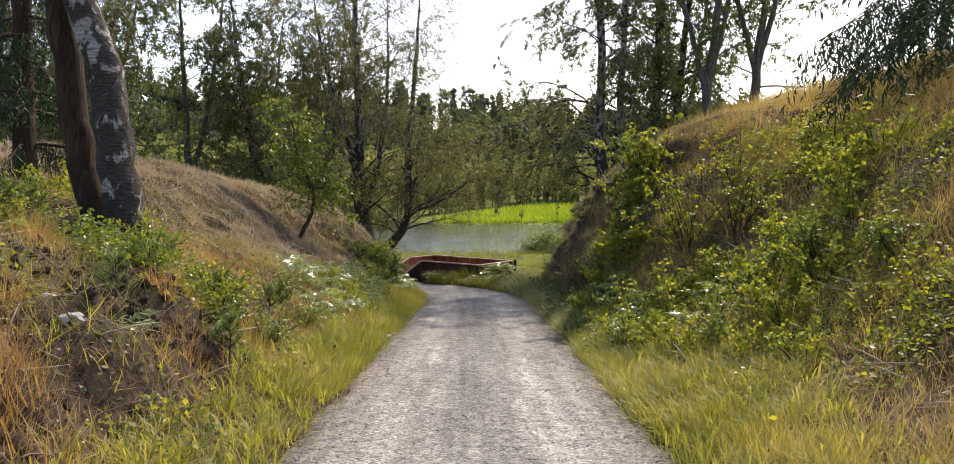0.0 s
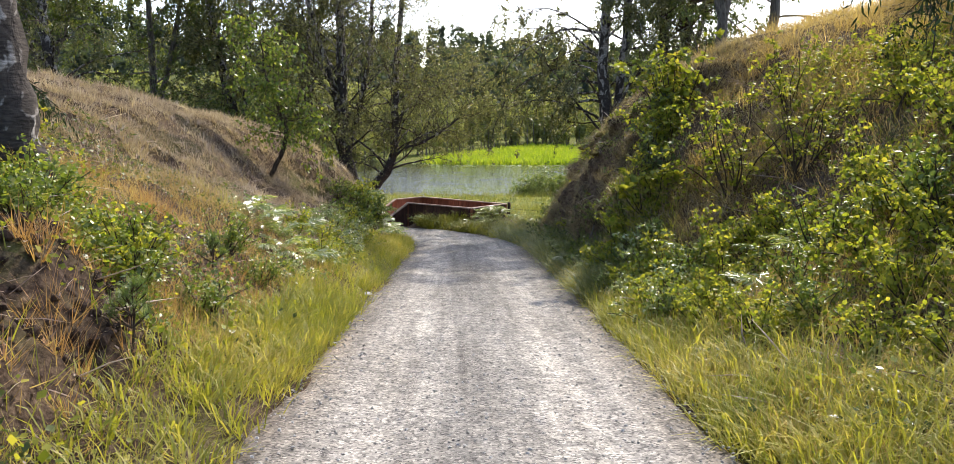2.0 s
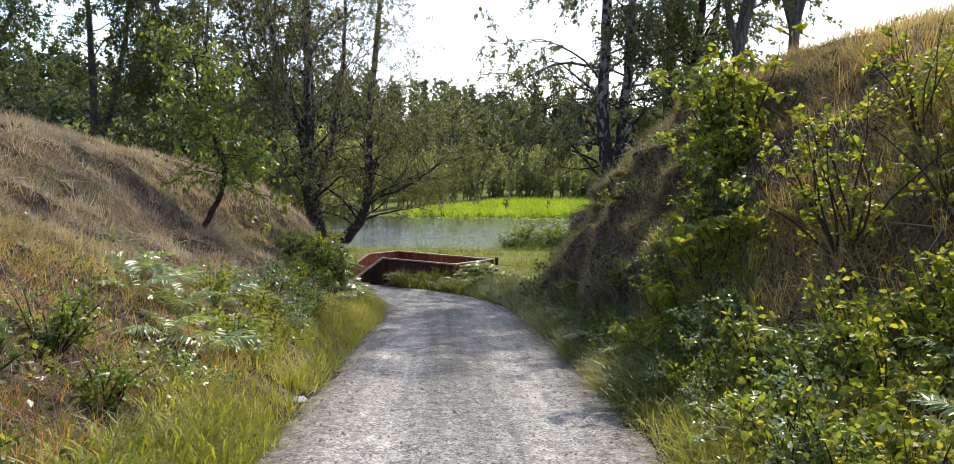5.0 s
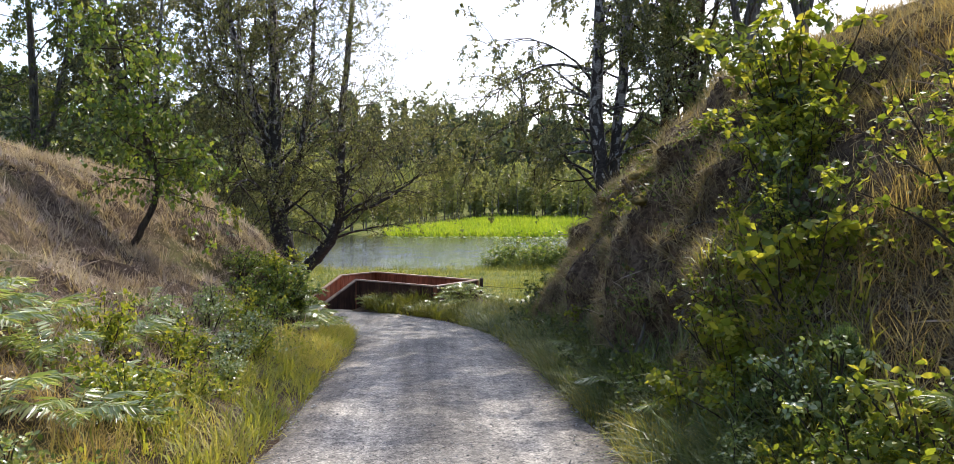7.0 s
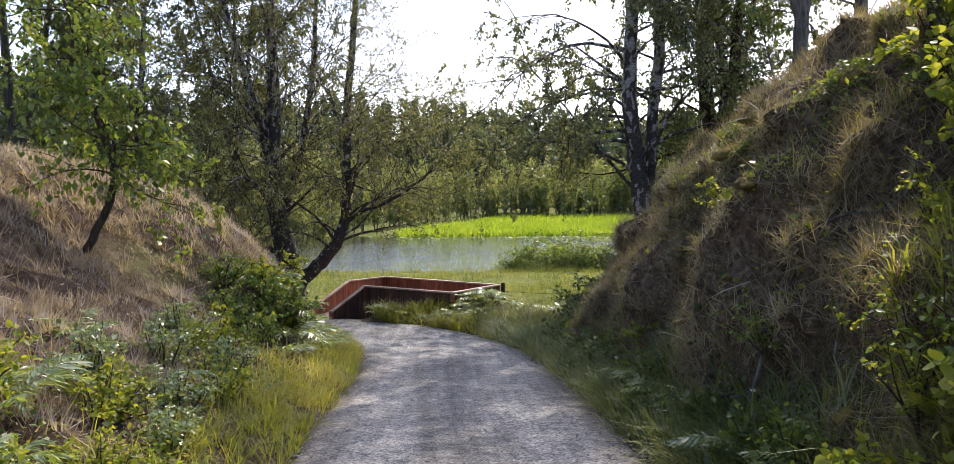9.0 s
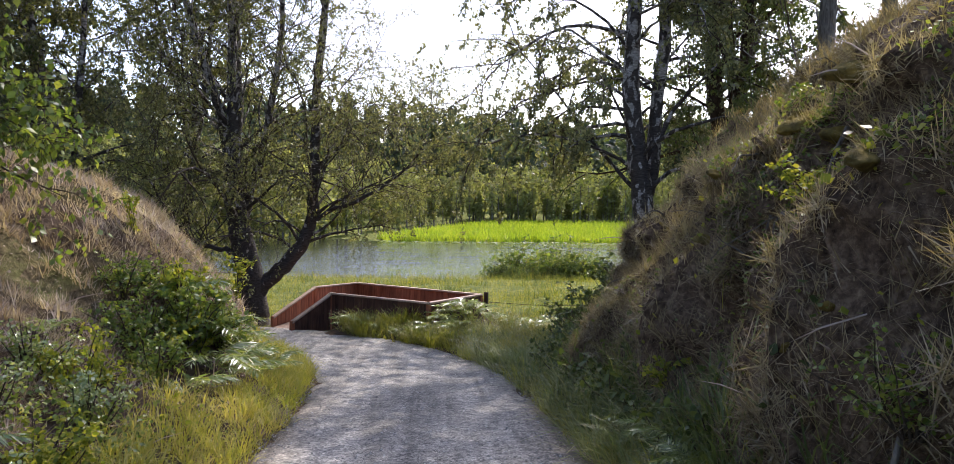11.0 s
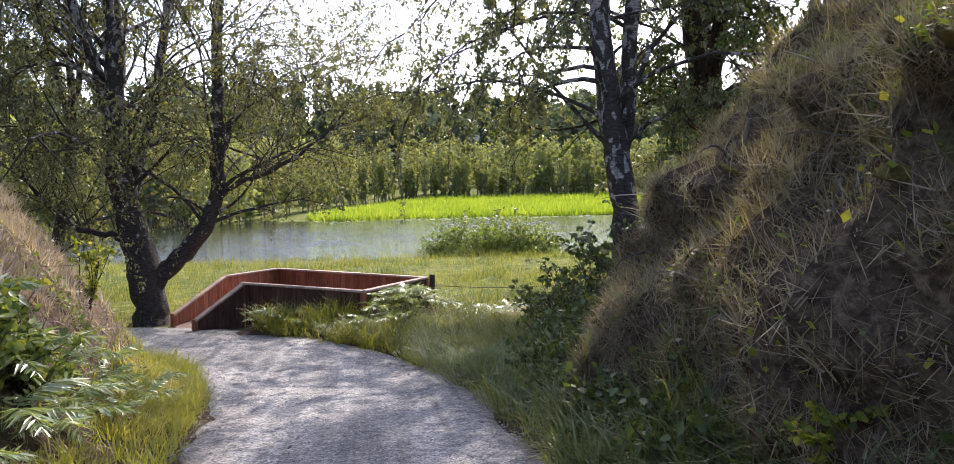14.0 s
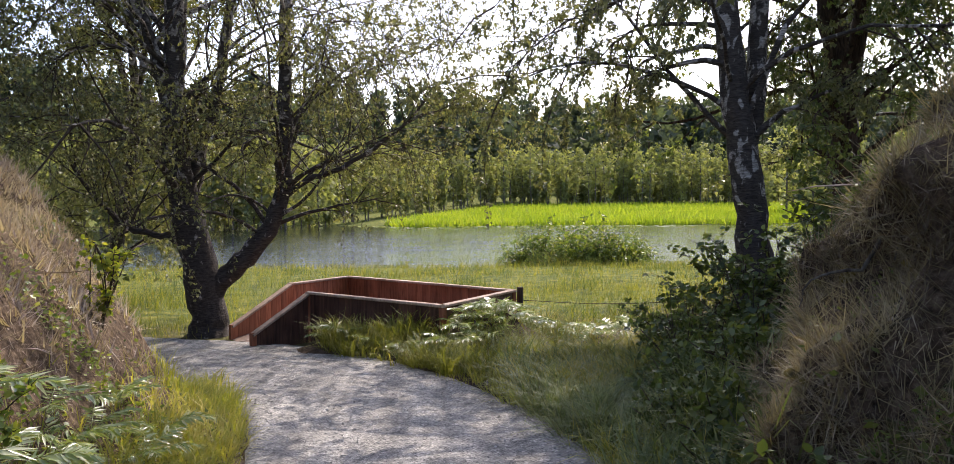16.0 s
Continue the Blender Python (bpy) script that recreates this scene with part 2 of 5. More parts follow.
def leaf_mat(name, stops, trans=.45, gloss=.45, spec=.35, patch=0.0):
    """Leaves and blades: colour varies from piece to piece; light passes through."""
    m, n, l = mat_nodes(name)
    g = n.new("ShaderNodeNewGeometry")
    src = g.outputs["Random Per Island"]
    if patch:
        t = noise_tex(n, l, patch, 2)
        a = n.new("ShaderNodeMath")
        a.operation = "MULTIPLY_ADD"
        l.new(src, a.inputs[0])
        a.inputs[1].default_value = .55
        s = n.new("ShaderNodeMath")
        s.operation = "MULTIPLY_ADD"
        l.new(t.outputs["Fac"], s.inputs[0])
        s.inputs[1].default_value, s.inputs[2].default_value = 1.3, -.4
        l.new(s.outputs[0], a.inputs[2])
        src = a.outputs[0]
    r = ramp(n, stops)
    l.new(src, r.inputs["Fac"])
    b = n.new("ShaderNodeBsdfPrincipled")
    l.new(r.outputs["Color"], b.inputs["Base Color"])
    b.inputs["Roughness"].default_value, b.inputs["Specular IOR Level"].default_value = gloss, spec
    tr = n.new("ShaderNodeBsdfTranslucent")
    br = mixc(n, l, 1.0, r.outputs["Color"], (1.5, 1.45, .55), "MULTIPLY")
    l.new(br, tr.inputs["Color"])
    mx = n.new("ShaderNodeMixShader")
    mx.inputs[0].default_value = trans
    l.new(b.outputs["BSDF"], mx.inputs[1])
    l.new(tr.outputs["BSDF"], mx.inputs[2])
    o = n.new("ShaderNodeOutputMaterial")
    l.new(mx.outputs[0], o.inputs["Surface"])
    return m


def ground_mat():
    m, n, l = mat_nodes("ground_soil")
    big, mid, fine = noise_tex(n, l, .35, 4), noise_tex(n, l, 2.2, 6, .65), noise_tex(n, l, 14, 6, .7)
    litter = ramp(n, [(.3, (.03, .021, .016)), (.45, (.07, .048, .035)), (.58, (.125, .09, .064)), (.75, (.22, .17, .12))])
    l.new(mid.outputs["Fac"], litter.inputs["Fac"])
    speck = ramp(n, [(.3, (.5, .45, .4)), (.55, (1, 1, 1)), (.75, (1.5, 1.4, 1.25))])
    l.new(fine.outputs["Fac"], speck.inputs["Fac"])
    c = mixc(n, l, 1.0, litter.outputs["Color"], speck.outputs["Color"], "MULTIPLY")
    moss = ramp(n, [(.52, (0, 0, 0)), (.68, (.8, .8, .8))])
    l.new(big.outputs["Fac"], moss.inputs["Fac"])
    c2 = mixc(n, l, moss.outputs["Color"], c, mixc(n, l, 1.0, (.16, .17, .05), speck.outputs["Color"], "MULTIPLY"))
    # bare roots and soil on the steep cut
    g = n.new("ShaderNodeNewGeometry")
    sep = n.new("ShaderNodeSeparateXYZ")
    l.new(g.outputs["True Normal"], sep.inputs[0])
    st = ramp(n, [(.5, (1, 1, 1)), (.8, (0, 0, 0))])
    l.new(sep.outputs["Z"], st.inputs["Fac"])
    soil = ramp(n, [(.32, (.03, .02, .014)), (.5, (.13, .09, .06)), (.7, (.3, .22, .145))])
    l.new(fine.outputs["Fac"], soil.inputs["Fac"])
    c3 = mixc(n, l, st.outputs["Color"], c2, soil.outputs["Color"])
    # bare dark peat where the left bank has slipped
    sq = n.new("ShaderNodeSeparateXYZ")
    l.new(g.outputs["Position"], sq.inputs[0])
    parts = []
    for axis, lo, hi, a, b in (("X", -4.1, -3.4, 0, 1), ("X", -2.6, -2.2, 1, 0), ("Y", 8.2, 9.6, 1, 0)):
        r0 = n.new("ShaderNodeMapRange")
        r0.inputs["From Min"].default_value, r0.inputs["From Max"].default_value = lo, hi
        r0.inputs["To Min"].default_value, r0.inputs["To Max"].default_value = a, b
        l.new(sq.outputs[axis], r0.inputs["Value"])
        parts.append(r0.outputs["Result"])
    pk = ramp(n, [(.38, (0, 0, 0)), (.52, (1, 1, 1))])
    l.new(mid.outputs["Fac"], pk.inputs["Fac"])
    fac = pk.outputs["Color"]
    for q in parts:
        fac = mixc(n, l, 1.0, fac, q, "MULTIPLY")
    peat = ramp(n, [(.35, (.022, .015, .012)), (.55, (.07, .047, .036)), (.75, (.15, .11, .085))])
    l.new(fine.outputs["Fac"], peat.inputs["Fac"])
    c3 = mixc(n, l, fac, c3, peat.outputs["Color"])
    # green meadow and marsh away from the cutting
    sp = n.new("ShaderNodeSeparateXYZ")
    l.new(g.outputs["Position"], sp.inputs[0])
    mr = n.new("ShaderNodeMapRange")
    mr.inputs["From Min"].default_value, mr.inputs["From Max"].default_value = 34, 40
    l.new(sp.outputs["Y"], mr.inputs["Value"])
    mead = ramp(n, [(.35, (.05, .07, .018)), (.5, (.12, .145, .03)), (.65, (.23, .22, .055))])
    l.new(mid.outputs["Fac"], mead.inputs["Fac"])
    c4 = mixc(n, l, mr.outputs["Result"], c3, mixc(n, l, 1.0, mead.outputs["Color"], speck.outputs["Color"], "MULTIPLY"))
    return finish(m, n, l, c4, .95, [(mid.outputs["Fac"], .6, .15), (fine.outputs["Fac"], .8, .06), (noise_tex(n, l, 55, 5, .7).outputs["Fac"], .8, .02)], .1)


def gravel_mat():
    m, n, l = mat_nodes("road_gravel")
    big, mid = noise_tex(n, l, .9, 5, .6, 0, (1.6, .35, 1)), noise_tex(n, l, 9, 5)
    v = n.new("ShaderNodeTexVoronoi")
    v.inputs["Scale"].default_value = 62
    v2 = n.new("ShaderNodeTexVoronoi")
    v2.inputs["Scale"].default_value = 140
    g = n.new("ShaderNodeNewGeometry")
    l.new(g.outputs["Position"], v.inputs["Vector"])
    l.new(g.outputs["Position"], v2.inputs["Vector"])
    base = ramp(n, [(.3, (.20, .19, .175)), (.5, (.265, .255, .24)), (.7, (.34, .33, .31))])
    l.new(big.outputs["Fac"], base.inputs["Fac"])
    sep = n.new("ShaderNodeSeparateColor")
    l.new(v.outputs["Color"], sep.inputs[0])
    chip = ramp(n, [(0, (.3, .3, .31)), (.35, (.85, .85, .84)), (.8, (1.1, 1.1, 1.09)), (1, (1.75, 1.74, 1.72))])
    l.new(sep.outputs[0], chip.inputs["Fac"])
    c = mixc(n, l, 1.0, base.outputs["Color"], chip.outputs["Color"], "MULTIPLY")
    dust = ramp(n, [(.36, (.66, .66, .67)), (.5, (.98, .97, .96)), (.64, (1.22, 1.2, 1.16))])
    l.new(mid.outputs["Fac"], dust.inputs["Fac"])
    c = mixc(n, l, 1.0, c, dust.outputs["Color"], "MULTIPLY")
    sx = n.new("ShaderNodeSeparateXYZ")
    l.new(g.outputs["Position"], sx.inputs[0])
    ab = n.new("ShaderNodeMath")
    ab.operation = "ABSOLUTE"
    l.new(sx.outputs["X"], ab.inputs[0])
    rut = ramp(n, [(.0, (.78, .78, .78)), (.16, (.84, .84, .84)), (.42, (1.2, 1.19, 1.17)), (.64, (.96, .95, .94)), (.82, (.78, .74, .7)), (1, (.6, .5, .42))])
    mw = n.new("ShaderNodeMath")
    mw.operation = "MULTIPLY_ADD"
    l.new(big.outputs["Fac"], mw.inputs[0])
    mw.inputs[1].default_value = .5
    l.new(ab.outputs[0], mw.inputs[2])
    dv = n.new("ShaderNodeMath")
    dv.operation = "MULTIPLY_ADD"
    l.new(mw.outputs[0], dv.inputs[0])
    dv.inputs[1].default_value, dv.inputs[2].default_value = .66, -.16
    l.new(dv.outputs[0], rut.inputs["Fac"])
    # the ruts run straight, so they end where the track bends
    bend = n.new("ShaderNodeMapRange")
    bend.inputs["From Min"].default_value, bend.inputs["From Max"].default_value = 24.0, 27.5
    bend.inputs["To Min"].default_value, bend.inputs["To Max"].default_value = 1.0, 0.0
    l.new(sx.outputs["Y"], bend.inputs["Value"])
    c = mixc(n, l, bend.outputs["Result"], c, mixc(n, l, 1.0, c, rut.outputs["Color"], "MULTIPLY"))
    lng = noise_tex(n, l, 1.0, 5, .62, .1, (7, .3, 1))
    streak = ramp(n, [(.33, (.74, .73, .72)), (.5, (.98, .98, .97)), (.66, (1.2, 1.19, 1.17))])
    l.new(lng.outputs["Fac"], streak.inputs["Fac"])
    c = mixc(n, l, 1.0, c, streak.outputs["Color"], "MULTIPLY")
    return finish(m, n, l, c, .9, [(mid.outputs["Fac"], .4, .03), (v.outputs["Distance"], -.8, .014), (v2.outputs["Distance"], -.5, .006)], .2)


def stone_mat():
    m, n, l = mat_nodes("stone")
    g = n.new("ShaderNodeNewGeometry")
    r = ramp(n, [(0, (.19, .185, .175)), (.5, (.30, .29, .275)), (1, (.46, .45, .43))])
    l.new(g.outputs["Random Per Island"], r.inputs["Fac"])
    t = noise_tex(n, l, 40, 4)
    return finish(m, n, l, r.outputs["Color"], .85, [(t.outputs["Fac"], .5, .01)], .25)


def birch_mat():
    m, n, l = mat_nodes("birch_bark")
    a = noise_tex(n, l, 6.5, 3, .5, .5, (1, 1, .6))
    b = noise_tex(n, l, 20, 4, .6, .3, (.5, .5, 2.2))
    g = n.new("ShaderNodeNewGeometry")
    sp = n.new("ShaderNodeSeparateXYZ")
    l.new(g.outputs["Position"], sp.inputs[0])
    # old corky bark low on the stem, white above
    mr = n.new("ShaderNodeMapRange")
    mr.inputs["From Min"].default_value, mr.inputs["From Max"].default_value = -1.0, 5.5
    mr.inputs["To Min"].default_value, mr.inputs["To Max"].default_value = -.13, .08
    l.new(sp.outputs["Z"], mr.inputs["Value"])
    ad = n.new("ShaderNodeMath")
    l.new(a.outputs["Fac"], ad.inputs[0])
    l.new(mr.outputs["Result"], ad.inputs[1])
    k = ramp(n, [(.53, (0, 0, 0)), (.6, (1, 1, 1))])
    l.new(ad.outputs[0], k.inputs["Fac"])
    dark = ramp(n, [(.3, (.02, .017, .015)), (.7, (.085, .07, .06))])
    l.new(b.outputs["Fac"], dark.inputs["Fac"])
    pale = ramp(n, [(.35, (.13, .115, .1)), (.5, (.29, .265, .24)), (.7, (.48, .45, .42))])
    l.new(b.outputs["Fac"], pale.inputs["Fac"])
    c = mixc(n, l, k.outputs["Color"], dark.outputs["Color"], pale.outputs["Color"])
    return finish(m, n, l, c, .85, [(a.outputs["Fac"], .8, .06), (b.outputs["Fac"], .5, .02)], .2)


def bark_mat(name, lo, hi, stretch=(9, 9, 1.6)):
    m, n, l = mat_nodes(name)
    a = noise_tex(n, l, 2.0, 7, .7, .6, stretch)
    r = ramp(n, [(.35, lo), (.65, hi)])
    l.new(a.outputs["Fac"], r.inputs["Fac"])
    return finish(m, n, l, r.outputs["Color"], .9, [(a.outputs["Fac"], 1.0, .05)], .15)


def water_mat():
    m, n, l = mat_nodes("pond_water")
    a = noise_tex(n, l, 1.3, 3, .55, .2, (.55, 1.6, 1))
    b = noise_tex(n, l, 6, 2, .5, 0, (.6, 1.6, 1))
    bumps = [(a.outputs["Fac"], .22, .3), (b.outputs["Fac"], .2, .05)]
    return finish(m, n, l, (.012, .016, .014), .06, bumps, .5)


def board_mat(name, lo, mid, hi):
    m, n, l = mat_nodes(name)
    oi = n.new("ShaderNodeObjectInfo")
    a = noise_tex(n, l, 3, 6, .65, .5, (6, 6, .6))
    b = noise_tex(n, l, 1.2, 4)
    r = ramp(n, [(.3, lo), (.5, mid), (.72, hi)])
    l.new(a.outputs["Fac"], r.inputs["Fac"])
    v = ramp(n, [(0, (.72, .7, .7)), (1, (1.15, 1.12, 1.1))])
    l.new(oi.outputs["Random"], v.inputs["Fac"])
    c = mixc(n, l, 1.0, r.outputs["Color"], v.outputs["Color"], "MULTIPLY")
    w = ramp(n, [(.35, (.7, .68, .66)), (.6, (1.05, 1.05, 1.05))])
    l.new(b.outputs["Fac"], w.inputs["Fac"])
    c = mixc(n, l, 1.0, c, w.outputs["Color"], "MULTIPLY")
    return finish(m, n, l, c, .75, [(a.outputs["Fac"], .35, .01)], .25)


def moss_mat():
    m, n, l = mat_nodes("moss")
    a, b = noise_tex(n, l, 8, 5), noise_tex(n, l, 90, 4, .7)
    r = ramp(n, [(.3, (.06, .05, .025)), (.5, (.17, .13, .04)), (.7, (.30, .22, .06))])
    l.new(a.outputs["Fac"], r.inputs["Fac"])
    return finish(m, n, l, r.outputs["Color"], .95, [(a.outputs["Fac"], .8, .06), (b.outputs["Fac"], 1.0, .02)], .1)


MOSS = moss_mat()
GROUND, GRAVEL, STONE, WATER = ground_mat(), gravel_mat(), stone_mat(), water_mat()
BIRCH = birch_mat()
PINE = bark_mat("pine_bark", (.022, .015, .011), (.10, .065, .045))
TWIG = bark_mat("twig_bark", (.035, .026, .02), (.11, .085, .06))
ALDER = bark_mat("alder_bark", (.06, .05, .042), (.22, .2, .17))
# Grime and the shade of the outer side are both painted into these boards.
DARK_BOARD = board_mat("shaded_grimy_boards", (.05, .026, .018), (.10, .048, .032), (.15, .075, .05))
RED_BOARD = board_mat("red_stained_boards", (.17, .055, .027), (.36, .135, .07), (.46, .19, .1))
OLD_BOARD = board_mat("weathered_rail_boards", (.28, .2, .15), (.42, .31, .24), (.55, .43, .34))
POST_WOOD = board_mat("old_post_wood", (.03, .022, .016), (.07, .05, .036), (.13, .1, .075))
BIRCH_LEAF = leaf_mat("birch_leaves", [(0, (.08, .088, .05)), (.6, (.145, .152, .082)), (1, (.25, .25, .14))], .45, .45, .45)
BRIGHT_LEAF = leaf_mat("bright_leaves", [(0, (.12, .16, .028)), (.55, (.23, .265, .042)), (1, (.40, .37, .08))], .5, .5, .25)
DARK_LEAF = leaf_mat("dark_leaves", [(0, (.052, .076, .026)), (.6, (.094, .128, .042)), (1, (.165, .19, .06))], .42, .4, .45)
FERN_LEAF = leaf_mat("fern_fronds", [(0, (.17, .23, .09)), (.6, (.28, .34, .15)), (1, (.44, .46, .28))], .34, .24, 1.0)
NEEDLE = leaf_mat("spruce_needles", [(0, (.014, .028, .012)), (1, (.035, .06, .02))], .15, .55, .3)
PINE_NEEDLE = leaf_mat("pine_needles", [(0, (.03, .055, .02)), (1, (.08, .12, .04))], .2, .5, .3)
GREEN_GRASS = leaf_mat("green_grass", [(0, (.145, .18, .035)), (.5, (.285, .29, .06)), (1, (.5, .42, .16))], .45, .5, .3, .6)
MEADOW = leaf_mat("meadow_blades", [(0, (.1, .12, .025)), (.5, (.2, .21, .045)), (1, (.37, .31, .1))], .45, .5, .3, .35)
BUSH_LEAF = leaf_mat("bush_leaves", [(0, (.08, .125, .03)), (.6, (.15, .205, .045)), (1, (.27, .29, .075))], .45, .4, .5)
STRAW = leaf_mat("dry_grass", [(0, (.19, .125, .07)), (.5, (.40, .29, .155)), (1, (.62, .50, .29))], .4, .6, .25, .8)
HEATHER = leaf_mat("faded_heather", [(0, (.11, .08, .075)), (.45, (.32, .25, .235)), (1, (.6, .52, .49))], .3, .6, .2, 1.2)
REED = leaf_mat("reeds", [(0, (.19, .27, .02)), (.5, (.27, .36, .03)), (1, (.40, .44, .07))], .4, .5, .3, .12)
# Distance haze is put into both leaf colours: thicket paler and greyer, hill bluer.
FAR_LEAF = leaf_mat("hazed_far_leaves", [(0, (.15, .175, .085)), (.5, (.22, .24, .115)), (1, (.33, .34, .17))], .45, .6, .2, .1)
WOOD_LEAF = leaf_mat("hazed_woodland_leaves", [(0, (.045, .062, .05)), (.6, (.07, .09, .068)), (1, (.105, .125, .09))], .42, .6, .2, .06)
DEAD_GRASS = leaf_mat("withered_grass", [(0, (.1, .078, .055)), (.5, (.26, .21, .15)), (1, (.47, .4, .29))], .3, .6, .2, 1.5)
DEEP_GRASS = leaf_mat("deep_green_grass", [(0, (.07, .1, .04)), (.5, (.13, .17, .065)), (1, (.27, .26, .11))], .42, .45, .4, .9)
RUST_GRASS = leaf_mat("rusty_grass", [(0, (.18, .095, .055)), (.5, (.34, .2, .11)), (1, (.52, .36, .21))], .4, .6, .25, .9)
PEAT = bark_mat("peat_clods", (.025, .017, .013), (.12, .082, .06), (6, 6, 6))
PINE_SEEDLING = leaf_mat("seedling_needles", [(0, (.08, .13, .04)), (1, (.17, .23, .08))], .35, .45, .4)
PETAL = leaf_mat("white_petals", [(0, (.7, .7, .62)), (1, (.85, .85, .8))], .3, .6, .2)

# ---- ground, road, water ----
gx = np.concatenate([-np.geomspace(700, 14, 40), np.arange(-13.5, -5, .3), np.arange(-5, 1.9, .11), np.arange(1.9, 3.7, .045), np.arange(3.7, 6, .11), np.arange(6, 14, .3), np.geomspace(14.2, 700, 40)])
gy = np.concatenate([-np.geomspace(110, 4, 16), np.arange(-3.5, 3, .3), np.arange(3, 14, .15), np.arange(14, 29, .12), np.arange(29, 33, .15), np.arange(33, 62, .3), np.geomspace(62.5, 890, 110)])
X, Y = np.meshgrid(gx, gy)
Z = ground_z(X, Y)
X = X + cut_shift(X, Y, Z)


def grid_faces(nx, ny):
    i = (np.arange(ny - 1)[:, None] * nx + np.arange(nx - 1)[None]).ravel()
    return np.stack([i, i + 1, i + nx + 1, i + nx], -1)


ground = new("ground", mesh_of("ground", np.stack([X, Y, Z], -1).reshape(-1, 3), grid_faces(len(gx), len(gy)), GROUND))
tagged(ground, "banks of dry grass, bare soil and moss sloping to a wet meadow", "ground", kind="structure")

rc = curve_pts([(0, -60), (0, -8), (0, 8), (0, 24), (-.3, 28), (-1.3, 31.2), (-3.2, 33.6), (-6, 35), (-10, 35.6), (-17, 35.2)], 900)
seg = np.concatenate([[0], np.cumsum(np.linalg.norm(np.diff(rc, axis=0), axis=1))])
s = np.concatenate([np.linspace(0, 60, 60, endpoint=False), np.linspace(60, seg[-1], 430)])
rp = np.stack([np.interp(s, seg, rc[:, k]) for k in (0, 1)], -1)
rt = np.gradient(rp, axis=0)
rt /= np.linalg.norm(rt, axis=1)[:, None]
rn = np.stack([rt[:, 1], -rt[:, 0]], -1)
u = np.linspace(-1, 1, 41)
edge = 1.48 + .35 * smooth(29, 34, rp[:, 1])
el = edge + .06 * vnoise(s, s * 0, 1.1) + .06 * vnoise(s, s * 0, .35)
er = edge + .06 * vnoise(s, s * 0 + 40, 1.1) + .06 * vnoise(s, s * 0 + 40, .35)
w = np.where(u[None] < 0, u[None] * el[:, None], u[None] * er[:, None])
RX, RY = rp[:, None, 0] + rn[:, None, 0] * w, rp[:, None, 1] + rn[:, None, 1] * w
RZ = base_z(np.minimum(RY, 36)) + .035 - .05 * np.abs(u)[None] ** 6 - .028 * (np.exp(-((w - .72) / .28) ** 2) + np.exp(-((w + .72) / .28) ** 2)) + .012 * vnoise(RX, RY, .5) + .006 * vnoise(RX, RY, .17)
RZ[:, 0] -= .06
RZ[:, -1] -= .06
road = new("road", mesh_of("road", np.stack([RX, RY, RZ], -1).reshape(-1, 3), grid_faces(len(u), len(s))[:, ::-1], GRAVEL))
tagged(road, "pale grey gravel track with two worn wheel ruts", "road", kind="structure")


def road_z(x, y):
    w = x - road_x(y)
    return base_z(np.minimum(y, 36)) + .035 - .028 * (np.exp(-((w - .72) / .28) ** 2) + np.exp(-((w + .72) / .28) ** 2)) + .012 * vnoise(x, y, .5) + .006 * vnoise(x, y, .17)


wx = np.concatenate([np.linspace(-260, -46, 30), np.arange(-45, 62, 1.0), np.linspace(63, 260, 30)])
wy = np.concatenate([np.arange(54, 128, .42), np.linspace(129, 185, 50)])
WX, WY = np.meshgrid(wx, wy)
calm = (.25 + .75 * smooth(-.5, .5, vnoise(WX, WY * .5, 9, 2))) * (.05 + .95 * smooth(64, 78, WY + 3 * vnoise(WX, WY, 6, 8)))
WZ = -2.07 + calm * (.035 * vnoise(WX * .6, WY, 1.0, 1) + .022 * vnoise(WX * .5 + WY * .2, WY, .6, 4) + .025 * vnoise(WX * .3, WY, 2.2, 6))
water = new("water", mesh_of("water", np.stack([WX, WY, WZ], -1).reshape(-1, 3), grid_faces(len(wx), len(wy)), WATER))
tagged(water, "rippled dark pond water reflecting the sky", "water", kind="structure")

# ---- trees ----
LEAF4 = (np.array([(0, 0, 0), (.36, .45, .06), (0, 1, 0), (-.36, .45, .06)]), np.array([(0, 1, 2), (0, 2, 3)]))


LEAF3 = (np.array([(-.3, .1, 0), (.36, .3, .08), (-.05, 1, .02)]), np.array([(0, 1, 2)]))


def unit(v):
    return v / (np.linalg.norm(v, axis=-1, keepdims=True) + 1e-9)


def limb_path(p, d, length, droop, n, jit, rng):
    """A wandering branch: starts along d, bends down by droop (up when negative)."""
    pts = [np.array(p, float)]
    d = unit(np.array(d, float))
    for i in range(n):
        d = unit(d + rng.normal(0, jit, 3) + np.array([0, 0, -droop / n]))
        pts.append(pts[-1] + d * length / n)
    return np.array(pts)


def along(path, g):
    """The place and the way at fraction g of a path."""
    m = len(path) - 1
    a = min(int(g * m), m - 1)
    return path[a] + (path[a + 1] - path[a]) * (g * m - a), unit(path[a + 1] - path[a])


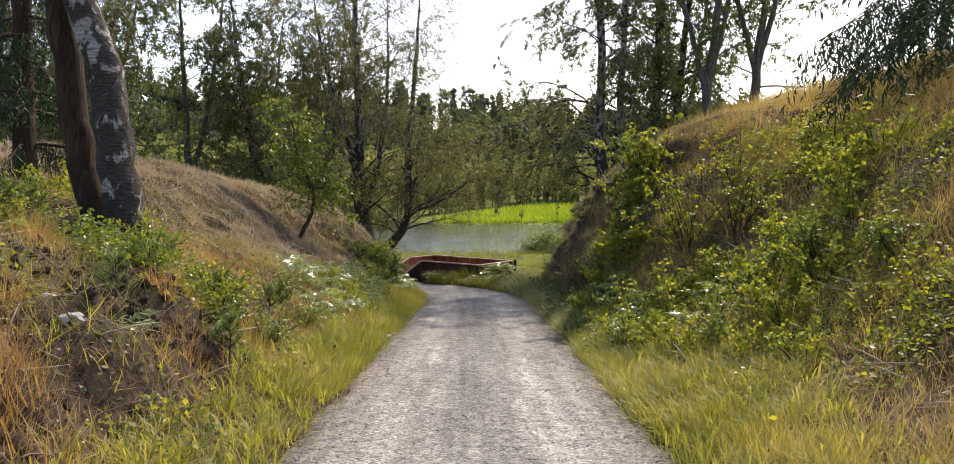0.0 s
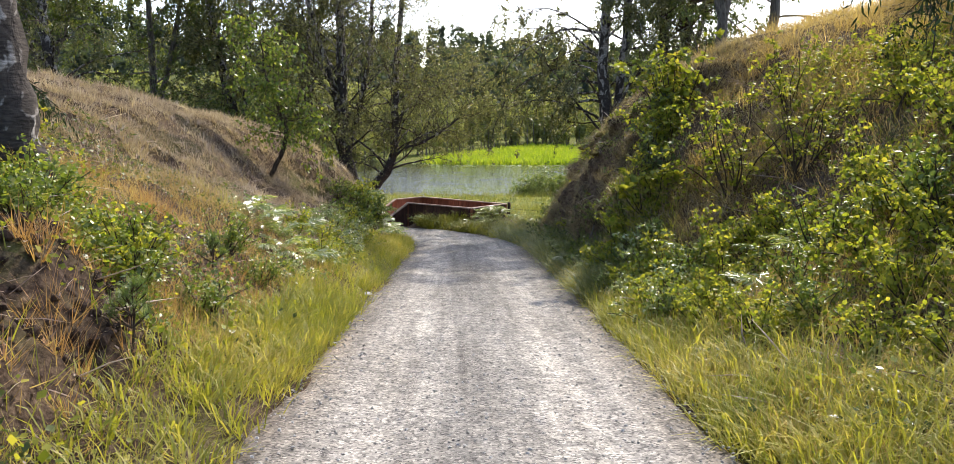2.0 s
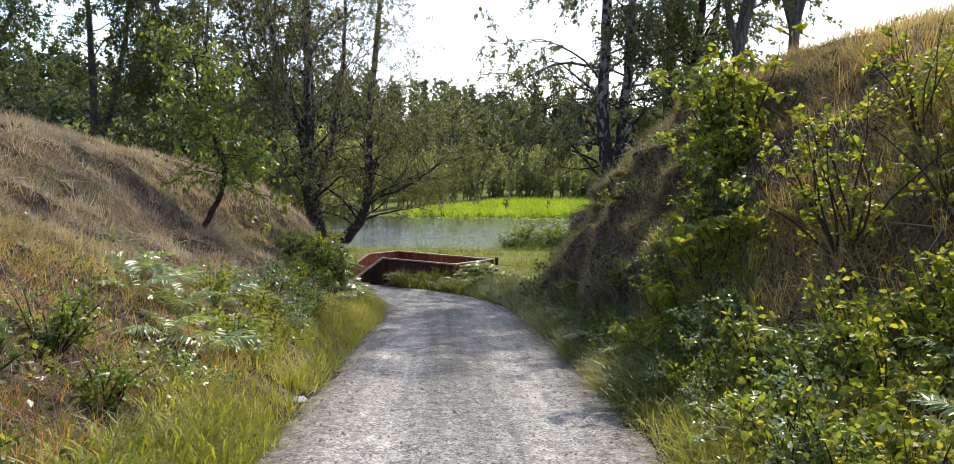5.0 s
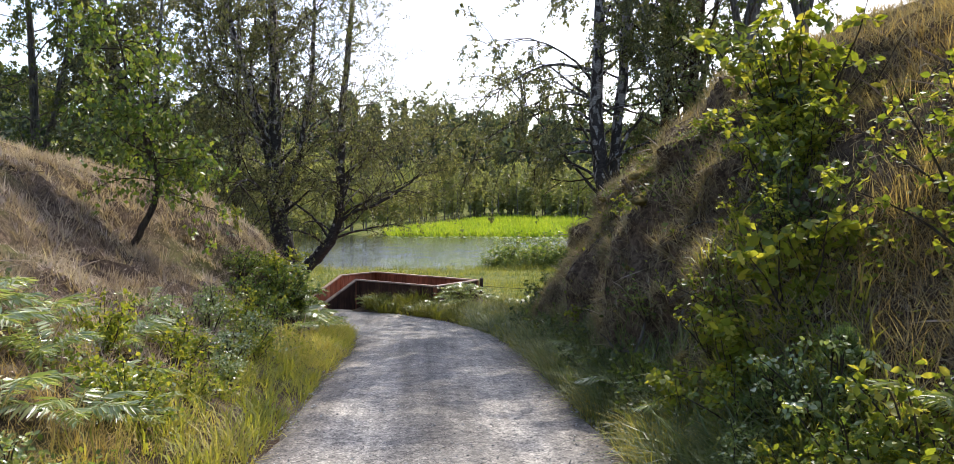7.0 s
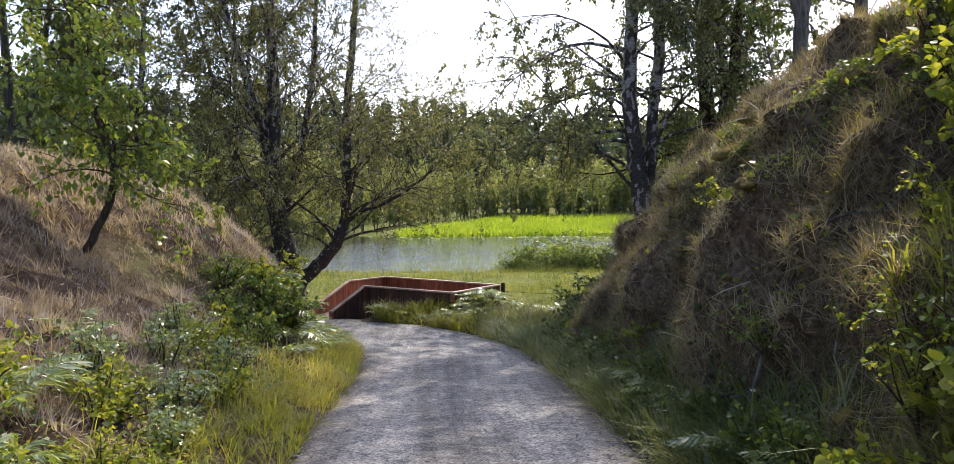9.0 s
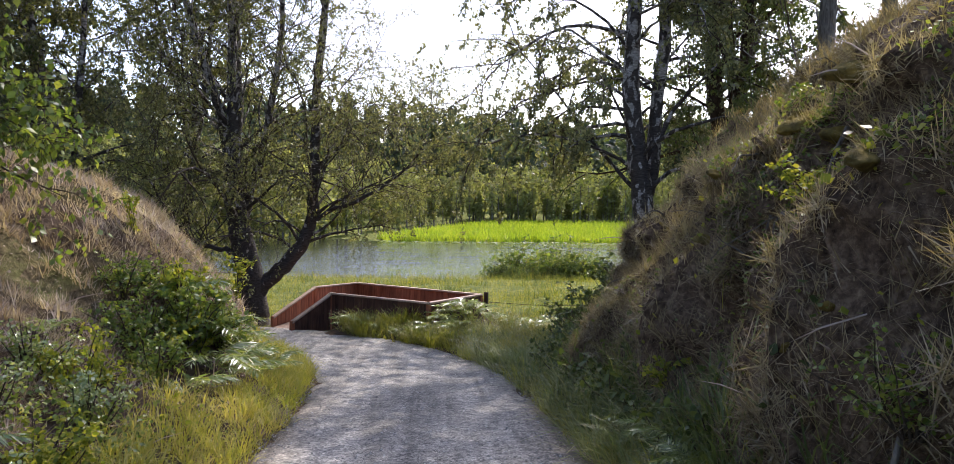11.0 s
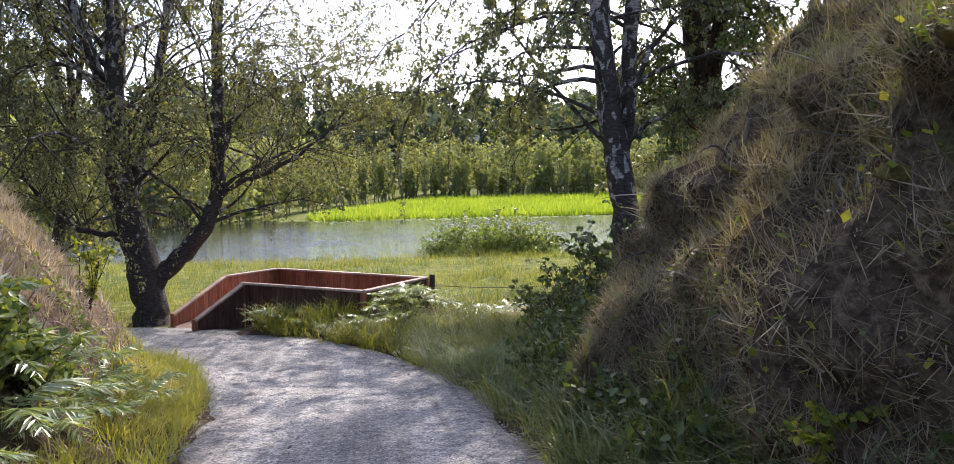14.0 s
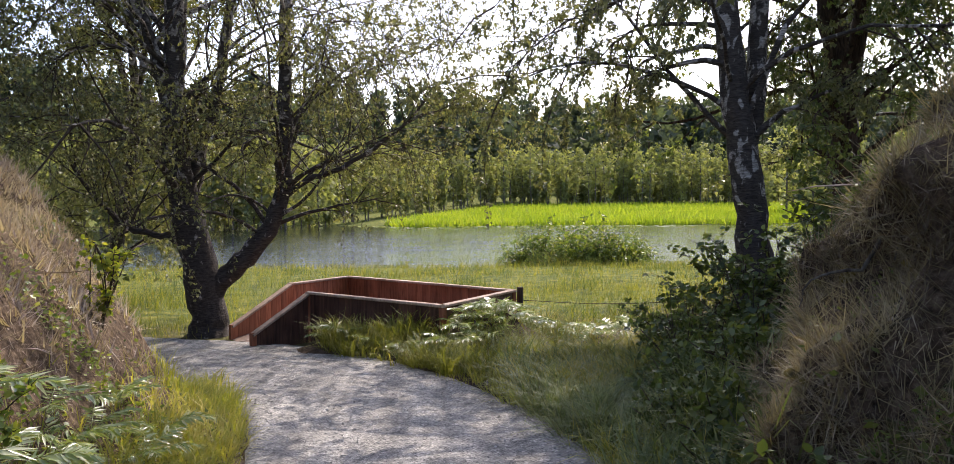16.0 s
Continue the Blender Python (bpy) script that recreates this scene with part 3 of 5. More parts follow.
def grow(rng, wood, twig, leaves, stem, rad, limbs, lo, reach, droop, leaf_n, subs=6, rise=.6, hang=.5, taper=.45, fine=True):
    """Limbs, side branches, twigs and leaf places along a stem (points with radii)."""
    first = .42 if rise > .9 else .18
    for k in range(limbs):
        f = lo + (1 - lo) * ((k + rng.random()) / limbs)
        p, up = along(stem, f)
        az = rng.random() * 2 * np.pi
        L = reach * (.5 + .65 * rng.random()) * (1 - taper * (f - lo) / (1 - lo + 1e-6))
        d = np.array([np.cos(az), np.sin(az), rise + .3 * rng.normal()])
        path = limb_path(p, d, L, droop, 8, .13, rng)
        r0 = max(rad[min(int(f * len(rad)), len(rad) - 1)] * (.18 + .14 * rng.random()), .012)
        tube(wood, path, np.linspace(r0, .006, len(path)), 5)
        for q in range(subs):
            pp, dd = along(path, first + (.98 - first) * (q + rng.random()) / subs)
            side = limb_path(pp, dd + rng.normal(0, .55, 3), L * (.22 + .28 * rng.random()), hang * .7, 5, .17, rng)
            tube(twig, side, np.linspace(max(r0 * .35, .006), .003, 6), 3)
            for h in range(4):
                tp, td = along(side, .15 + .85 * (h + rng.random()) / 4)
                tw = limb_path(tp, td * .6 + rng.normal(0, .5, 3), .28 + .4 * rng.random(), hang + .3 * rng.random(), 3, .2, rng)
                if fine:
                    tube(twig, tw, (.004, .003, .003, .002), 3)
                m = int(rng.integers(leaf_n // 2, leaf_n + 1))
                a = rng.random(m) * 2.999
                b = a.astype(int)
                leaves.append(tw[b] + (tw[b + 1] - tw[b]) * (a - b)[:, None] + rng.normal(0, .035, (m, 3)))


def leaf_mesh(name, pts, size, mat, rng, origin, droop=.9, template=LEAF4, wide=1.0):
    p = np.concatenate(pts)
    n = len(p)
    sc = size * (.6 + .8 * rng.random(n))
    v, f = spread(template[0] * np.array([wide, 1, 1]), template[1], p, rots(rng.random(n) * 6.28, -droop + rng.normal(0, .6, n), rng.normal(0, .7, n)), sc)
    return mesh_of(name, v - np.asarray(origin), f, mat)


def broad_tree(name, label, base, stems, seed, limbs=26, lo=.25, reach=2.6, droop=.5, leaf_n=12, leaf=.055, bark=None, leafm=None, sides=12, subs=6, rise=.6, hang=.6, taper=.45, fine=True, group="", template=LEAF4):
    """A broad-leaved tree: stems are lists of (x, y, z, radius) from the ground up, the first one the main trunk."""
    rng = np.random.default_rng(seed)
    t = thing(name, label, "tree", group=group, at=base)
    wood, twig, leaves = Geo(), Geo(), []
    for i, c in enumerate(stems):
        p = curve_pts(c, max(10, 4 * len(c)))
        q = p[:, :3] + rng.normal(0, .02, (len(p), 3)) * (np.arange(len(p)) > 1)[:, None]
        g = Geo()
        tube(g, q, p[:, 3], sides, rough=.05)
        child("trunk" if i == 0 else "stem", g.mesh("trunk", bark or BIRCH, origin=base), t)
        grow(rng, wood, twig, leaves, q, p[:, 3], max(4, int(limbs * (1 if i == 0 else .7))), lo if i == 0 else .3, reach, droop, leaf_n, subs, rise, hang, taper, fine)
    child("branchwork", wood.mesh("branchwork", bark or BIRCH, origin=base), t, kind="stuff")
    child("twigwork", twig.mesh("twigwork", TWIG, origin=base), t, kind="stuff")
    child("crown", leaf_mesh("crown", leaves, leaf, leafm or BIRCH_LEAF, rng, base, template=template), t)
    return t


def gz(x, y):
    return float(ground_z(x, y))


# the old many-stemmed birch beside the platform
broad_tree("birch_tree", "old many-stemmed birch with dark fissured base at the bend", (-4.53, 37.1, gz(-4.53, 37.1)), [
    [(-4.53, 37.1, -2.1, .50), (-4.5, 37.1, -1.6, .36), (-4.6, 37.1, -.9, .36), (-4.95, 37.1, .75, .30), (-5.16, 37.15, 2.3, .26), (-5.1, 37.2, 4, .21), (-5.2, 37.3, 6.5, .16), (-5.3, 37.2, 10.5, .1), (-5.2, 37, 16, .03)],
    [(-4.5, 37.1, -1.25, .2), (-4.2, 37.1, -.75, .21), (-3.75, 37.1, -.4, .2), (-3.2, 37.1, .35, .17), (-3.0, 37.1, 1.1, .16), (-2.96, 37.1, 2.3, .14), (-2.93, 37.1, 4, .12), (-2.7, 37.2, 7, .09), (-2.5, 37.2, 10.5, .025)],
    [(-5.1, 37.15, 1.9, .12), (-5.35, 37.0, 3.2, .12), (-5.75, 36.9, 4.8, .11), (-6.5, 36.7, 7.5, .08), (-7.0, 36.5, 10.5, .02)],
    [(-5.0, 37.2, .9, .11), (-4.55, 37.4, 2.2, .11), (-4.2, 37.5, 4.0, .10), (-3.9, 37.6, 7, .07), (-3.9, 37.6, 10.5, .02)],
    [(-3.0, 37.1, .8, .06), (-2.5, 37.0, 1.15, .055), (-1.86, 36.9, 1.35, .05), (-.9, 36.8, 1.95, .035), (.1, 36.6, 2.9, .012)],
    [(-4.9, 37.1, -.1, .08), (-5.5, 37.0, .1, .065), (-6.05, 36.9, .28, .06), (-6.75, 36.8, 1.1, .04), (-7.3, 36.7, 2.1, .012)],
], 11, limbs=50, lo=.36, reach=4.4, droop=.75, leaf_n=23, leaf=.07, template=LEAF3, subs=6, rise=1.25, hang=.4, taper=.3)
# two tall birches behind the cut bank
broad_tree("birch_tree", "tall twin-stemmed birch with hanging twigs behind the bank", (5.35, 34, gz(5.35, 34)), [
    [(5.4, 34, gz(5.35, 34) - .2, .38), (5.33, 34, .2, .27), (5.17, 34, 1.5, .25), (4.95, 34, 3, .22), (4.85, 34, 4.6, .19), (4.95, 34, 7.4, .16), (4.8, 34, 11.5, .11), (4.6, 34, 15, .07), (4.5, 34, 19, .02)],
    [(5.2, 34.1, 1.0, .16), (5.5, 34.3, 2.7, .17), (5.72, 34.4, 5.2, .15), (5.85, 34.4, 7.6, .13), (6.1, 34.4, 12, .08), (6.2, 34.4, 17, .02)],
], 12, limbs=50, lo=.24, reach=4.4, droop=1.2, leaf_n=50, leaf=.09, template=LEAF3, subs=7, fine=False, rise=1.0, hang=1.0, taper=.12)
broad_tree("alder_tree", "tall dark alder with upright stem behind the bank", (7.9, 36, gz(7.9, 36)), [
    [(7.9, 36, gz(7.9, 36) - .2, .34), (7.9, 36, 1.3, .27), (7.7, 36, 3.3, .23), (7.5, 36, 5, .2), (7.6, 36, 8, .17), (7.7, 36, 13, .11), (7.7, 36, 20, .02)],
    [(8.0, 36.1, 2.2, .15), (8.4, 36.2, 5.1, .16), (8.7, 36.2, 8, .13), (9.2, 36.1, 13, .08), (9.4, 36.1, 18, .02)],
], 13, limbs=50, lo=.14, reach=4.0, droop=.5, leaf_n=30, leaf=.095, template=LEAF3, subs=7, fine=False, rise=.7, taper=.1, bark=PINE, leafm=DARK_LEAF, hang=.3)
# dark trees behind the left bank
for i, (x, y, hgt, r) in enumerate(((-11.9, 36, 14, .2), (-9.6, 36, 13.5, .2), (-15, 35, 14, .2), (-13.6, 31.5, 12, .17), (-18.5, 33, 14, .2), (-7.9, 40.5, 12, .15), (-21, 27, 13, .2), (-17.5, 24.5, 11, .15), (10.9, 33.5, 17, .22), (9.6, 38.5, 17, .22), (8.4, 31.6, 18, .2))):
    z, q = gz(x, y), np.random.default_rng(300 + i)
    lean, sway, fork = q.normal(0, .07, 2), q.normal(0, .35, 4), .2 + .2 * q.random()
    at = lambda f, k=1.0: (x + lean[0] * hgt * f + sway[0] * math.sin(4 * f + sway[1] * 6) * k, y + lean[1] * hgt * f)
    stems = [[(*at(f, min(1, f * 4)), z - .2 + hgt * f, max(r * (1.25 - 1.2 * f), .02)) for f in (0, .1, .25, .42, .6, .8, 1.0)]]
    for side in (-1, 1) if i % 3 else (1,):
        bx, by = at(fork)
        out = side * (.14 + .12 * q.random()) * hgt * .55
        stems.append([(bx, by, z + hgt * fork, r * .55), (bx + out * .3, by + sway[2] * .4, z + hgt * (fork + .14), r * .5), (bx + out * .65, by + sway[3], z + hgt * (fork + .33), r * .36), (bx + out, by + sway[3] * 1.5, z + hgt * (fork + .58), .02)])
    broad_tree("alder_tree", "slender forked dark-leaved alder standing behind the banks", (x, y, z), stems, 30 + i, limbs=(22 if i > 7 else 34), lo=.12, reach=3.0, droop=.6, leaf_n=27, leaf=.105, template=LEAF3, subs=5, fine=False, rise=.7, taper=.25, bark=(BIRCH if i % 2 else ALDER), leafm=(BIRCH_LEAF if i % 2 else DARK_LEAF), sides=8, group="alders behind the banks")
# birch and pine beside the start
broad_tree("birch_tree", "thick leaning birch with black and white plated bark", (-4.36, 10.6, gz(-4.36, 10.6)), [
    [(-4.28, 10.6, gz(-4.3, 10.6) - .15, .34), (-4.34, 10.6, 1.15, .25), (-4.45, 10.6, 2.0, .225), (-4.64, 10.6, 3.3, .205), (-4.9, 10.6, 4.1, .19), (-5.6, 10.6, 7, .15), (-6, 10.6, 11, .03)],
], 14, limbs=16, lo=.72, reach=2.8, droop=.6, leaf_n=10, leaf=.055, subs=5, sides=20)
broad_tree("pine_tree", "dark rough-barked pine trunk beside the birch", (-4.88, 10.75, gz(-4.88, 10.75)), [
    [(-4.82, 10.85, gz(-4.88, 10.85) - .15, .27), (-4.88, 10.85, 1.4, .19), (-5.1, 10.85, 2.7, .17), (-5.24, 10.85, 4.1, .165), (-5.4, 10.9, 8, .12), (-5.4, 10.9, 12, .03)],
], 15, limbs=14, lo=.75, reach=2.2, droop=.2, leaf_n=12, leaf=.07, subs=5, sides=16, bark=PINE, leafm=PINE_NEEDLE)
# the sapling on the left bank
broad_tree("rowan_sapling", "slender leaning sapling with bright green leaves on the dry bank", (-4.67, 22.4, gz(-4.67, 22.4)), [
    [(-4.72, 22.4, gz(-4.67, 22.4) - .1, .07), (-4.6, 22.4, .7, .055), (-4.3, 22.4, 1.4, .05), (-4.45, 22.4, 2.1, .04), (-4.75, 22.4, 3.0, .025), (-4.95, 22.4, 4.1, .008)],
], 16, limbs=26, lo=.42, reach=1.15, droop=.35, leaf_n=13, leaf=.085, subs=4, bark=TWIG, leafm=BUSH_LEAF, sides=8, rise=.15, hang=.3)


# ---- spruces ----
def spruce(name, label, x, y, hgt, reach, seed, lo=.05, tiers=34, low=5, curtain=1.0):
    rng = np.random.default_rng(seed)
    z = gz(x, y)
    t = thing(name, label, "tree", at=(x, y, z))
    wood, pts, dirs = Geo(), [], []
    tube(wood, [(x, y, z - .2), (x, y, z + hgt * .5), (x, y, z + hgt)], [.2, .12, .02], 10)
    for k in range(tiers):
        f = lo + (1 - lo) * (k + rng.random()) / tiers
        for j in range((5 if low < 9 else 1) if f > .32 else low):
            az = rng.random() * 6.28
            L = reach * (1 - f) ** .8 * (.75 + .4 * rng.random()) + .15
            p = limb_path((x, y, z + f * hgt), (np.cos(az), np.sin(az), .1), L, .75, 6, .06, rng)
            tube(wood, p, np.linspace(.025, .006, 7), 4)
            for q in range(int(10 + 12 * L)):
                g = (.1 + .9 * rng.random()) * 5.99
                a = int(g)
                pp = p[a] + (p[a + 1] - p[a]) * (g - a)
                tw = limb_path(pp, unit(p[a + 1] - p[a]) * .5 + np.append(rng.normal(0, .5, 2), -.5), (.25 + .35 * rng.random()) * curtain, .8 * curtain, 3, .1, rng)
                h = np.linspace(0, 2.99, 15)
                b = h.astype(int)
                pts.append(tw[b] + (tw[b + 1] - tw[b]) * (h - b)[:, None])
    p = np.concatenate(pts)
    n = len(p)
    v, f = spread([(0, 0, 0), (.09, .4, 0), (0, 1, 0), (-.09, .4, 0)], [(0, 1, 2, 3)], p, rots(rng.random(n) * 6.28, -.9 + rng.normal(0, .5, n), rng.random(n) * 3), (.085 + .04 * rng.random(n)) * curtain ** .8)
    child("trunk", wood.mesh("trunk", PINE, origin=(x, y, z)), t)
    child("needles", mesh_of("needles", v - np.array((x, y, z)), f, NEEDLE), t)
    return t


spruce("spruce_tree", "dark green spruce at the top of the grassy bank", 9.9, 13.6, 9, 5.6, 21, .06, 9, 20, 1.75)
spruce("spruce_tree", "young spruce with drooping boughs beyond the birch", -7.5, 14.2, 8, 1.7, 22, .06, 17)

# ---- far shore: young alders, woods on the hill, reeds ----
def far_trees(name, label, xs, ys, hs, width, n_leaf, leaf, leafm, bark, seed, lo=.35, conifer=None):
    rng = np.random.default_rng(seed)
    wood, lv, sc = Geo(), [], []
    zs = ground_z(xs, ys)
    for i, (x, y, z, h) in enumerate(zip(xs, ys, zs, hs)):
        tube(wood, [(x, y, z - .5), (x + rng.normal(0, .2), y, z + h * .5), (x + rng.normal(0, .4), y, z + h * .95)], [.012 * h + .02, .008 * h + .01, .02], 5)
        n = n_leaf
        f = lo + (1 - lo) * rng.random(n) ** .8
        con = conifer is not None and rng.random() < conifer
        wd = width * h * ((1.05 - f) * .8 if con else np.sqrt(np.clip(1 - ((f - .62) / .42) ** 2, .05, 1))) * (.35 + .75 * rng.random(n))
        az = rng.random(n) * 6.28
        bl = .75 + .5 * rng.random((9,))
        wd = wd * bl[(az * 1.4).astype(int) % 9]
        lv.append(np.stack([x + np.cos(az) * wd, y + np.sin(az) * wd, z + h * f + rng.normal(0, .02 * h, n)], -1))
    p = np.concatenate(lv)
    n = len(p)
    v, f = spread(LEAF3[0] * np.array([1.7, 1.1, 2]), LEAF3[1], p, rots(rng.random(n) * 6.28, rng.normal(0, .8, n), rng.normal(0, .8, n)), leaf * (.5 + rng.random(n)))
    t = thing(name, label, "woodland", "stuff")
    child("trunks", wood.mesh("trunks", bark), t, kind="stuff")
    child("foliage", mesh_of("foliage", v, f, leafm), t, kind="stuff")
    return t


r = np.random.default_rng(41)
n = 640
xs = r.uniform(-95, 110, n)
ys = 176 + 16 * r.random(n) ** .7 + 6 * vnoise(xs, xs * 0, 17)
ys = np.where((np.arange(n) % 2 == 0) & (xs < 10) & (xs > -40), 146 + np.clip(xs + 10, -12, 20) * 1.9 + 10 * r.random(n), ys)
far_trees("alder_thicket", "row of slender pale young alders behind the reeds", xs, ys, r.uniform(4, 12, n), .1, 260, .46, FAR_LEAF, ALDER, 42, .14)
n = 150
xs = np.concatenate([r.uniform(-110, -14, n), r.uniform(46, 110, 40)])
ys = np.concatenate([122 + 46 * r.random(n), r.uniform(112, 150, 40)]) - np.clip(-xs - 30, 0, 50) * .6
far_trees("shore_trees", "shoreline alders and willows leaning over the pond", xs, ys, r.uniform(6, 14, len(xs)), .2, 560, .52, FAR_LEAF, ALDER, 43, .12)
n = 1000
xs = r.uniform(-230, 230, n)
ys = r.uniform(198, 345, n)
far_trees("hill_woodland", "dark mixed pine and birch wood on the hill", xs, ys, r.uniform(11, 20, n), .2, 240, 1.3, WOOD_LEAF, PINE, 44, .15, .3)

BLADE = (np.array([(-.5, 0, 0), (.5, 0, 0), (-.32, .12, .5), (.32, .12, .5), (0, .42, 1)]), np.array([(0, 1, 3), (0, 3, 2), (2, 3, 4)]))


WISP = (np.array([(-.5, 0, 0), (.5, 0, 0), (.1, .35, 1)]), np.array([(0, 1, 2)]))


def blades(x, y, h, w, rng, z=None, lean=.35, template=BLADE):
    n = len(x)
    z = ground_z(x, y) - .02 if z is None else z
    sc = np.stack([w, h, h], -1)
    return spread(template[0], template[1], np.stack([x, y, z], -1), rots(rng.random(n) * 6.28, rng.normal(0, lean, n), rng.normal(0, lean * .6, n)), sc)


n = 60000
xs = r.uniform(-45, 75, n)
ys = 126 + 56 * r.random(n) ** 1.3
front = 127 + 3 * vnoise(xs, xs * 0, 9) + np.clip(-4 - xs, 0, 60) * 2.6 + np.clip(xs - 30, 0, 60) * .3
k = (ys > front) & (ys < 131 + np.clip(xs + 8, 0, 60) * 2.4)
xs, ys = xs[k], ys[k]
v, f = blades(xs, ys, r.uniform(.7, 1.3, len(xs)), r.uniform(.12, .3, len(xs)), r, np.maximum(ground_z(xs, ys), -2.08))
tagged(new("reed_bed", mesh_of("reed_bed", v, f, REED)), "bright yellow-green reed bed along the far shore", "reeds", kind="stuff")


# ---- viewing platform ----
ZT = -1.0
A, B, C, D, K = (-2.0, 39.6), (1.46, 35.9), (.12, 33.6), (-2.36, 36.0), (-3.02, 37.9)
E1, E2 = (-3.93, 36.55), (-3.2, 35.0)
platform = thing("viewing_platform", "low wooden viewing platform with red-brown plank parapets and ramp", "platform", at=(-1, 36.5, -1.9))


def piece(name, geo, mat, parent, label="", flat=True, origin=None):
    ob = child(name, geo.mesh(name, mat, flat, origin=(origin or parent).location), parent, label)
    return ob


def parapet(p, q, z0, z1, b0, b1, mat):
    """A plank wall from p to q; tops z0 to z1, bottoms b0 to b1, upright boards with a cap rail."""
    p, q = np.array(p), np.array(q)
    L = np.linalg.norm(q - p)
    d = (q - p) / L
    n = max(2, int(L / .145))
    ang = math.degrees(math.atan2(d[1], d[0]))
    g = Geo()
    bs = math.degrees(math.atan2(b1 - b0, L))
    box_geo(g, pose((p[0] + q[0]) / 2, (p[1] + q[1]) / 2, (b0 + b1) / 2 - .02, 0, 0, ang) @ pose(0, 0, 0, 0, -bs, 0) @ pose(0, 0, 0, 0, 0, 90), .07, L - .1, .08, .006)
    wall = piece("parapet", g, mat, platform)
    for i in range(n):
        f = (i + .5) / n
        c = p + d * L * f
        top, bot = z0 + (z1 - z0) * f - .03, b0 + (b1 - b0) * f
        g = Geo()
        box_geo(g, pose(c[0], c[1], (top + bot) / 2, 0, 0, ang), L / n - .006, .028 + .004 * (i % 2), top - bot, .004)
        piece("board", g, mat, wall, origin=platform)
    g = Geo()
    s = math.degrees(math.atan2(z1 - z0, L))
    m = pose((p[0] + q[0]) / 2, (p[1] + q[1]) / 2, (z0 + z1) / 2, 0, 0, ang) @ pose(0, 0, 0, 0, -s, 0) @ pose(0, 0, 0, 0, 0, 90)
    box_geo(g, m, .13, math.hypot(L, z1 - z0) + .06, .045, .008)
    piece("cap_rail", g, OLD_BOARD, wall, "sun-bleached cap rail", origin=platform)


parapet(E1, K, -1.68, ZT, -1.98, -1.75, RED_BOARD)
parapet(K, A, ZT, ZT, -1.75, -1.75, RED_BOARD)
parapet(A, B, ZT, ZT, -1.8, -1.8, RED_BOARD)
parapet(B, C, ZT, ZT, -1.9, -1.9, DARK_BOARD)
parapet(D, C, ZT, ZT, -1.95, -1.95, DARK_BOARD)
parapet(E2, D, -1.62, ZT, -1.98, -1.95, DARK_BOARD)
for (x, y), zt in ((E1, -1.62), (E2, -1.56), (A, ZT), (B, ZT), (C, ZT), (D, ZT), (K, ZT)):
    g = Geo()
    box_geo(g, pose(x, y, (zt - .03 - 2.1) / 2, 0, 0, 40), .09, .09, zt - .03 + 2.1, .008)
    piece("post", g, RED_BOARD, platform)
deck = Geo()
poly = np.array([K, A, B, C, D])
deck.add(np.concatenate([np.c_[poly, np.full(5, -1.72)], np.c_[poly, np.full(5, -1.78)]]), [[0, 5, 6, 1], [1, 6, 7, 2], [2, 7, 8, 3], [3, 8, 9, 4], [4, 9, 5, 0]])
deck.f.setdefault(5, []).append(np.array([[4, 3, 2, 1, 0], [5, 6, 7, 8, 9]]))
piece("deck", deck, RED_BOARD, platform)
g = Geo()
g.add([(*E1, -1.93), (*E2, -1.93), (*D, -1.725), (*K, -1.725), (*E1, -2.0), (*E2, -2.0), (*D, -1.79), (*K, -1.79)], [[0, 1, 2, 3], [7, 6, 5, 4], [0, 4, 5, 1], [1, 5, 6, 2], [2, 6, 7, 3], [3, 7, 4, 0]])
piece("ramp", g, OLD_BOARD, platform)

# lily pads under the far reeds
n = 900
xs = r.uniform(-28, 30, n)
ys = 126 + np.clip(-4 - xs, 0, 12) * 2 - 9 * r.random(n) ** 2 + 2 * vnoise(xs, xs * 0, 6)
a = np.linspace(0, 2 * np.pi, 8, endpoint=False)
v, f = spread(np.stack([np.cos(a), np.sin(a), a * 0], -1), [(0, 1, 2, 3, 4, 5, 6, 7)], np.stack([xs, ys, np.full(n, -1.98)], -1), rots(r.random(n) * 6, r.normal(0, .05, n), r.normal(0, .05, n)), .12 + .2 * r.random(n))
tagged(new("lily_pads", mesh_of("lily_pads", v, f, FERN_LEAF)), "pale floating lily pads at the far shore", "water plants", kind="stuff")

# ---- undergrowth ----
LEAF6 = (np.array([(0, 0, 0), (.27, .28, .07), (.25, .62, .06), (0, 1, -.04), (-.25, .62, .06), (-.27, .28, .07)]), np.array([(0, 1, 2), (0, 2, 3), (0, 3, 4), (0, 4, 5)]))


